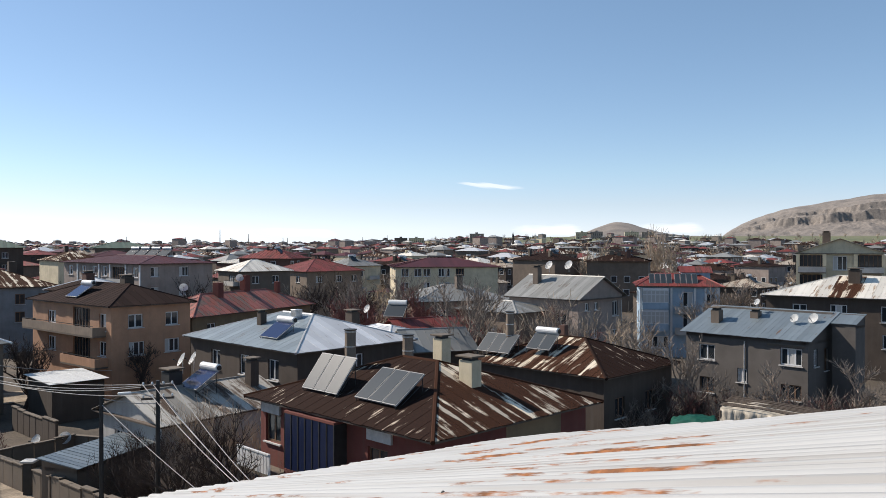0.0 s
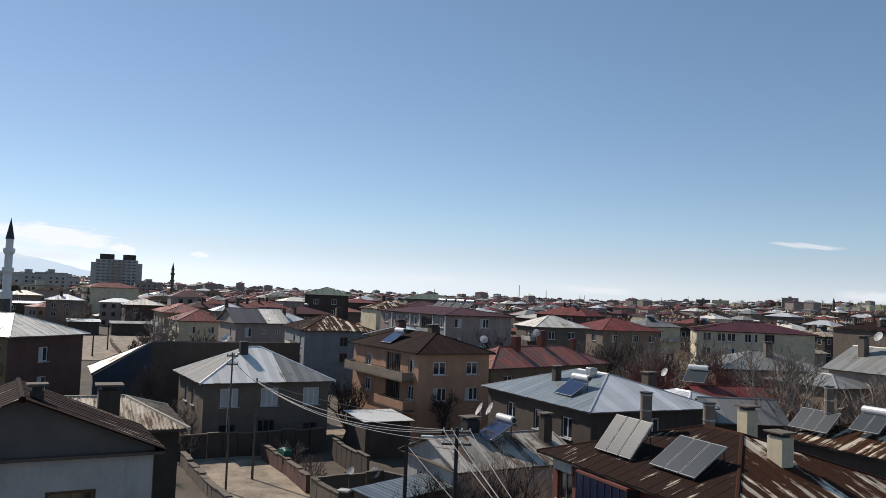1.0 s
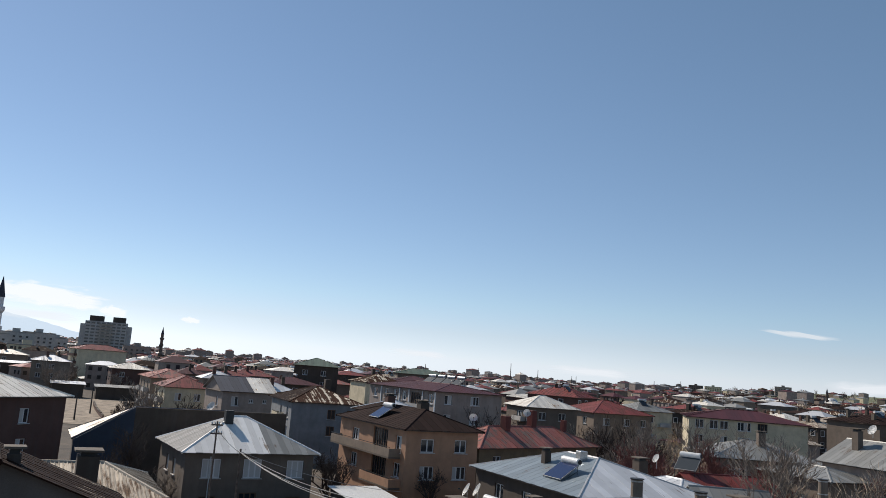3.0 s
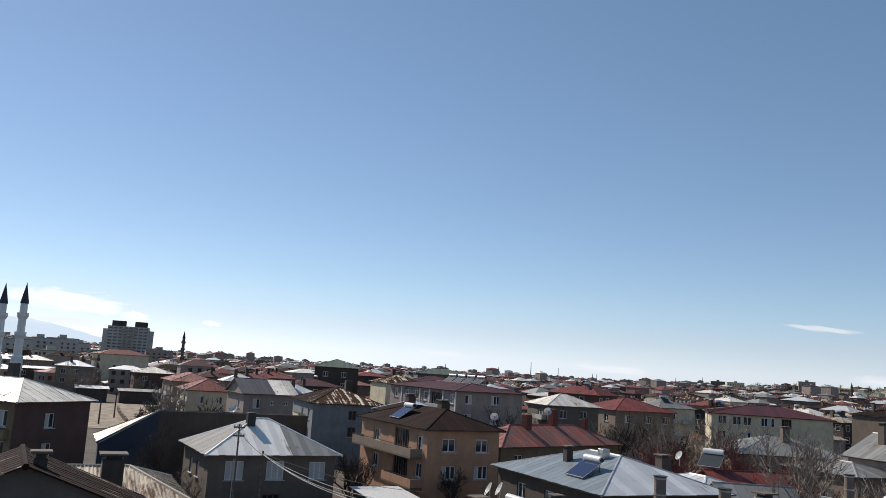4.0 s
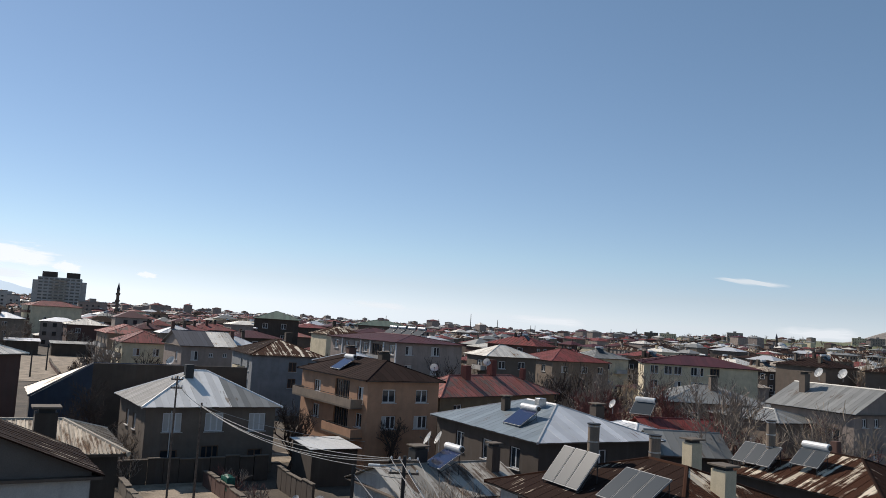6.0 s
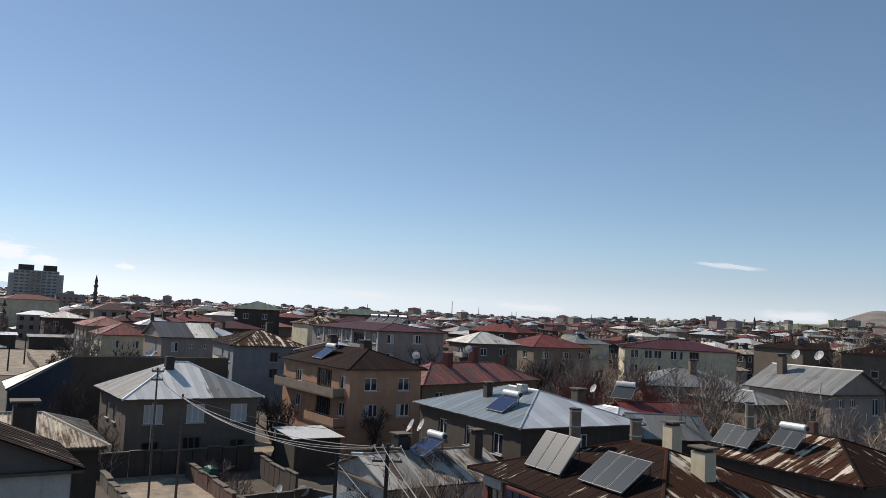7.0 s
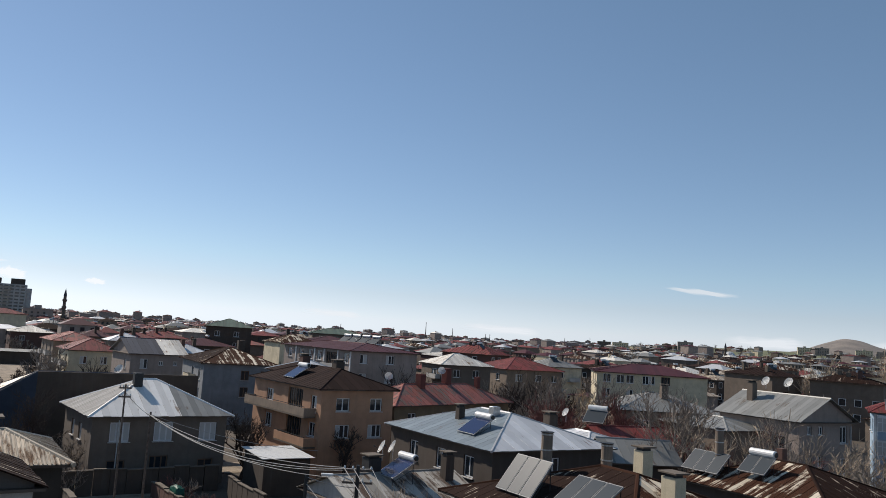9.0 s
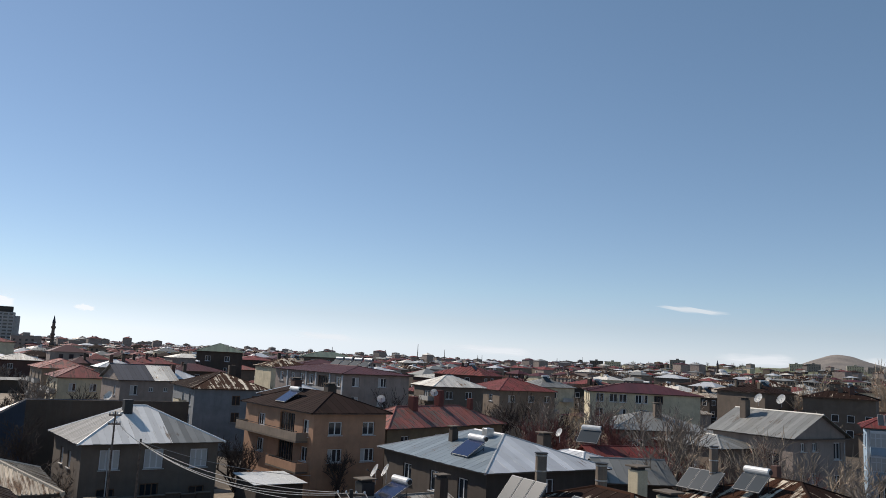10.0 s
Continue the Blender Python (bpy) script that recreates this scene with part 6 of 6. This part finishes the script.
for k in range(95):
    az, r = radians(rs.uniform(-30, 46)), rs.uniform(110, 330)
    tree(-math.sin(az) * r, math.cos(az) * r, rs.uniform(6, 10), 200 + k, "bare town tree among the houses", ("bark", "bark_dark", "bark_tan")[k % 3], 3, 5, 0.24, 3, 0.25, twig=None)

# ---- far trees ----
def far_trees():
    rng = random.Random(77)
    for mat, count in (("bark", 260), ("bark_tan", 200)):
        twigs, out = ([], []), ([], [])
        for k in range(count):
            az, r = rng.uniform(-32, 50), 420 + 1700 * rng.random() ** 1.3
            x, y = -math.sin(radians(az)) * r, math.cos(radians(az)) * r
            h = rng.uniform(7, 13)
            for s in range(3):
                a = rng.uniform(0, math.tau)
                limb(out, Vector((x, y, rise_at(az, r))), Vector((0.25 * math.cos(a), 0.25 * math.sin(a), 1)).normalized(), h * 0.55, 0.35, 2, rng, 0.18, twigs, 5, 0.12)
        for nm, acc in (("far_trees", out), ("far_trees", twigs)):
            tagged(mesh_object(nm, *acc, M[mat]), "bare trees far off among the houses", "trees", kind="stuff")


far_trees()

# ---- masts on the skyline ----
for az, r, z in ((15.5, 1200, 35.2), (13.6, 1300, 30), (17.77, 1250, 25), (11.25, 1250, 24), (10.95, 1250, 24), (5.7, 1300, 26), (3.97, 1400, 30), (-0.5, 1400, 28), (21.5, 1100, 24)):
    x, y = -math.sin(radians(az)) * r, math.cos(radians(az)) * r
    ms = thing("mast", pose(x, y, 2), "thin mast on the skyline", "mast", "masts")
    part("post", tube(bmesh.new(), [(0, 0, 0), (0, 0, z - 2)], [0.9, 0.35], 6), M["plaster_grey"], ms)


# ---- clouds ----
# flat sheets that emit their own white, standing for sunlit cloud
def cloud_material(name, low, soft, scale, seed, tint=(1.0, 1.0, 1.0), strength=1.2, puffs=1.5, most=0.85):
    mt = bpy.data.materials.new(name)
    mt.use_nodes = True
    t = mt.node_tree
    t.nodes.clear()
    out, em, tr, mx = t.nodes.new("ShaderNodeOutputMaterial"), t.nodes.new("ShaderNodeEmission"), t.nodes.new("ShaderNodeBsdfTransparent"), t.nodes.new("ShaderNodeMixShader")
    uv = t.nodes.new("ShaderNodeTexCoord").outputs["UV"]
    em.inputs[0].default_value, em.inputs[1].default_value = (*tint, 1), strength
    mp = node(t, "Mapping", Location=(seed, 0, 0))
    t.links.new(uv, mp.inputs[0])
    n = node(t, "TexNoise", Scale=scale, Detail=7.0, Roughness=0.62)
    t.links.new(mp.outputs[0], n.inputs["Vector"])
    grad = t.nodes.new("ShaderNodeTexGradient")
    grad.gradient_type = "SPHERICAL"
    m2 = node(t, "Mapping", Location=(-1, -1, 0), Scale=(2, 2, 1))
    t.links.new(uv, m2.inputs[0])
    t.links.new(m2.outputs[0], grad.inputs[0])
    s = node(t, "Math")
    s.operation = "MULTIPLY_ADD"
    t.links.new(n.outputs[0], s.inputs[0])
    s.inputs[1].default_value = puffs
    t.links.new(grad.outputs[0], s.inputs[2])
    half = node(t, "Math")
    half.operation = "MULTIPLY"
    t.links.new(s.outputs[0], half.inputs[0])
    half.inputs[1].default_value = 0.5
    low, soft = low / 2, soft / 2
    a = ramp(t, half.outputs[0], ((low, 0.0), (low + soft, most)))
    t.links.new(a, mx.inputs[0])
    t.links.new(tr.outputs[0], mx.inputs[1])
    t.links.new(em.outputs[0], mx.inputs[2])
    t.links.new(mx.outputs[0], out.inputs[0])
    return mt


def cloud(az, el, w, h, mat, tilt=0.0, r=4600, label="small white cloud over the horizon"):
    """w, h in degrees."""
    x, y, z = -math.sin(radians(az)) * r, math.cos(radians(az)) * r, EYE + r * math.tan(radians(el))
    X, Z = r * radians(w) / 2, r * radians(h) / 2
    n = 12
    verts = [(-X + 2 * X * i / n, 40 * math.sin(i * 1.3 + j), -Z + 2 * Z * j / n) for j in range(n + 1) for i in range(n + 1)]
    faces = [(j * (n + 1) + i, j * (n + 1) + i + 1, (j + 1) * (n + 1) + i + 1, (j + 1) * (n + 1) + i) for j in range(n) for i in range(n)]
    uvs = [((q % (n + 1)) / n, (q // (n + 1)) / n) for f in faces for q in f]
    ob = mesh_object("cloud", verts, faces, mat, None, None, uvs)
    ob.matrix_world = pose(x, y, z, 0, tilt, az)
    ob.visible_shadow = False
    return tagged(ob, label, "cloud", "clouds")


lens_mat = cloud_material("lens cloud", 0.52, 0.45, 1.4, 3.0, (0.88, 0.92, 0.97), 0.80, 0.9, 0.75)
puff = cloud_material("bright cloud bank", 0.86, 0.34, 5.5, 9.0, (0.95, 0.97, 1.0), 0.92)
haze = cloud_material("thin low cloud", 0.98, 0.5, 3.4, 21.0, (0.92, 0.95, 1.0), 0.84, 1.5, 0.7)
cloud(-3.3, 4.15, 5.2, 0.45, lens_mat, 5.0, label="thin lens-shaped white cloud")
cloud(46.9, 2.95, 9.5, 1.7, puff, 3, label="bright white cloud bank near the horizon")
cloud(42.7, 2.3, 2.2, 0.9, puff, 2)
cloud(47.5, 1.7, 9.0, 1.0, haze, 2, 4750)
cloud(22.0, 1.2, 6.0, 0.7, haze, 2)
cloud(37.8, 2.2, 1.6, 0.5, puff, 2)
cloud(10.0, 0.8, 8.0, 0.9, haze, 2)
cloud(-7.5, 0.95, 7.5, 1.3, haze, 0, 4850)
cloud(-15.8, 1.05, 7.0, 1.2, haze, 0, 4850)

# ---- range in the distance, its haze put in as a pale blue glow ----
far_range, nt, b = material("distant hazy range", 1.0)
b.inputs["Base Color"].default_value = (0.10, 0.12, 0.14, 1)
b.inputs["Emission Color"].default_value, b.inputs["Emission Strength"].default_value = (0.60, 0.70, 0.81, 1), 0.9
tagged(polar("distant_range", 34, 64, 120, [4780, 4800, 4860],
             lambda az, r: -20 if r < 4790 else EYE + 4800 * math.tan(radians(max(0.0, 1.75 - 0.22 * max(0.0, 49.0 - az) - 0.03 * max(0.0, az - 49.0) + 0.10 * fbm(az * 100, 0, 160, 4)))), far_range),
       "mountain range far beyond the town, glowing pale blue for haze")
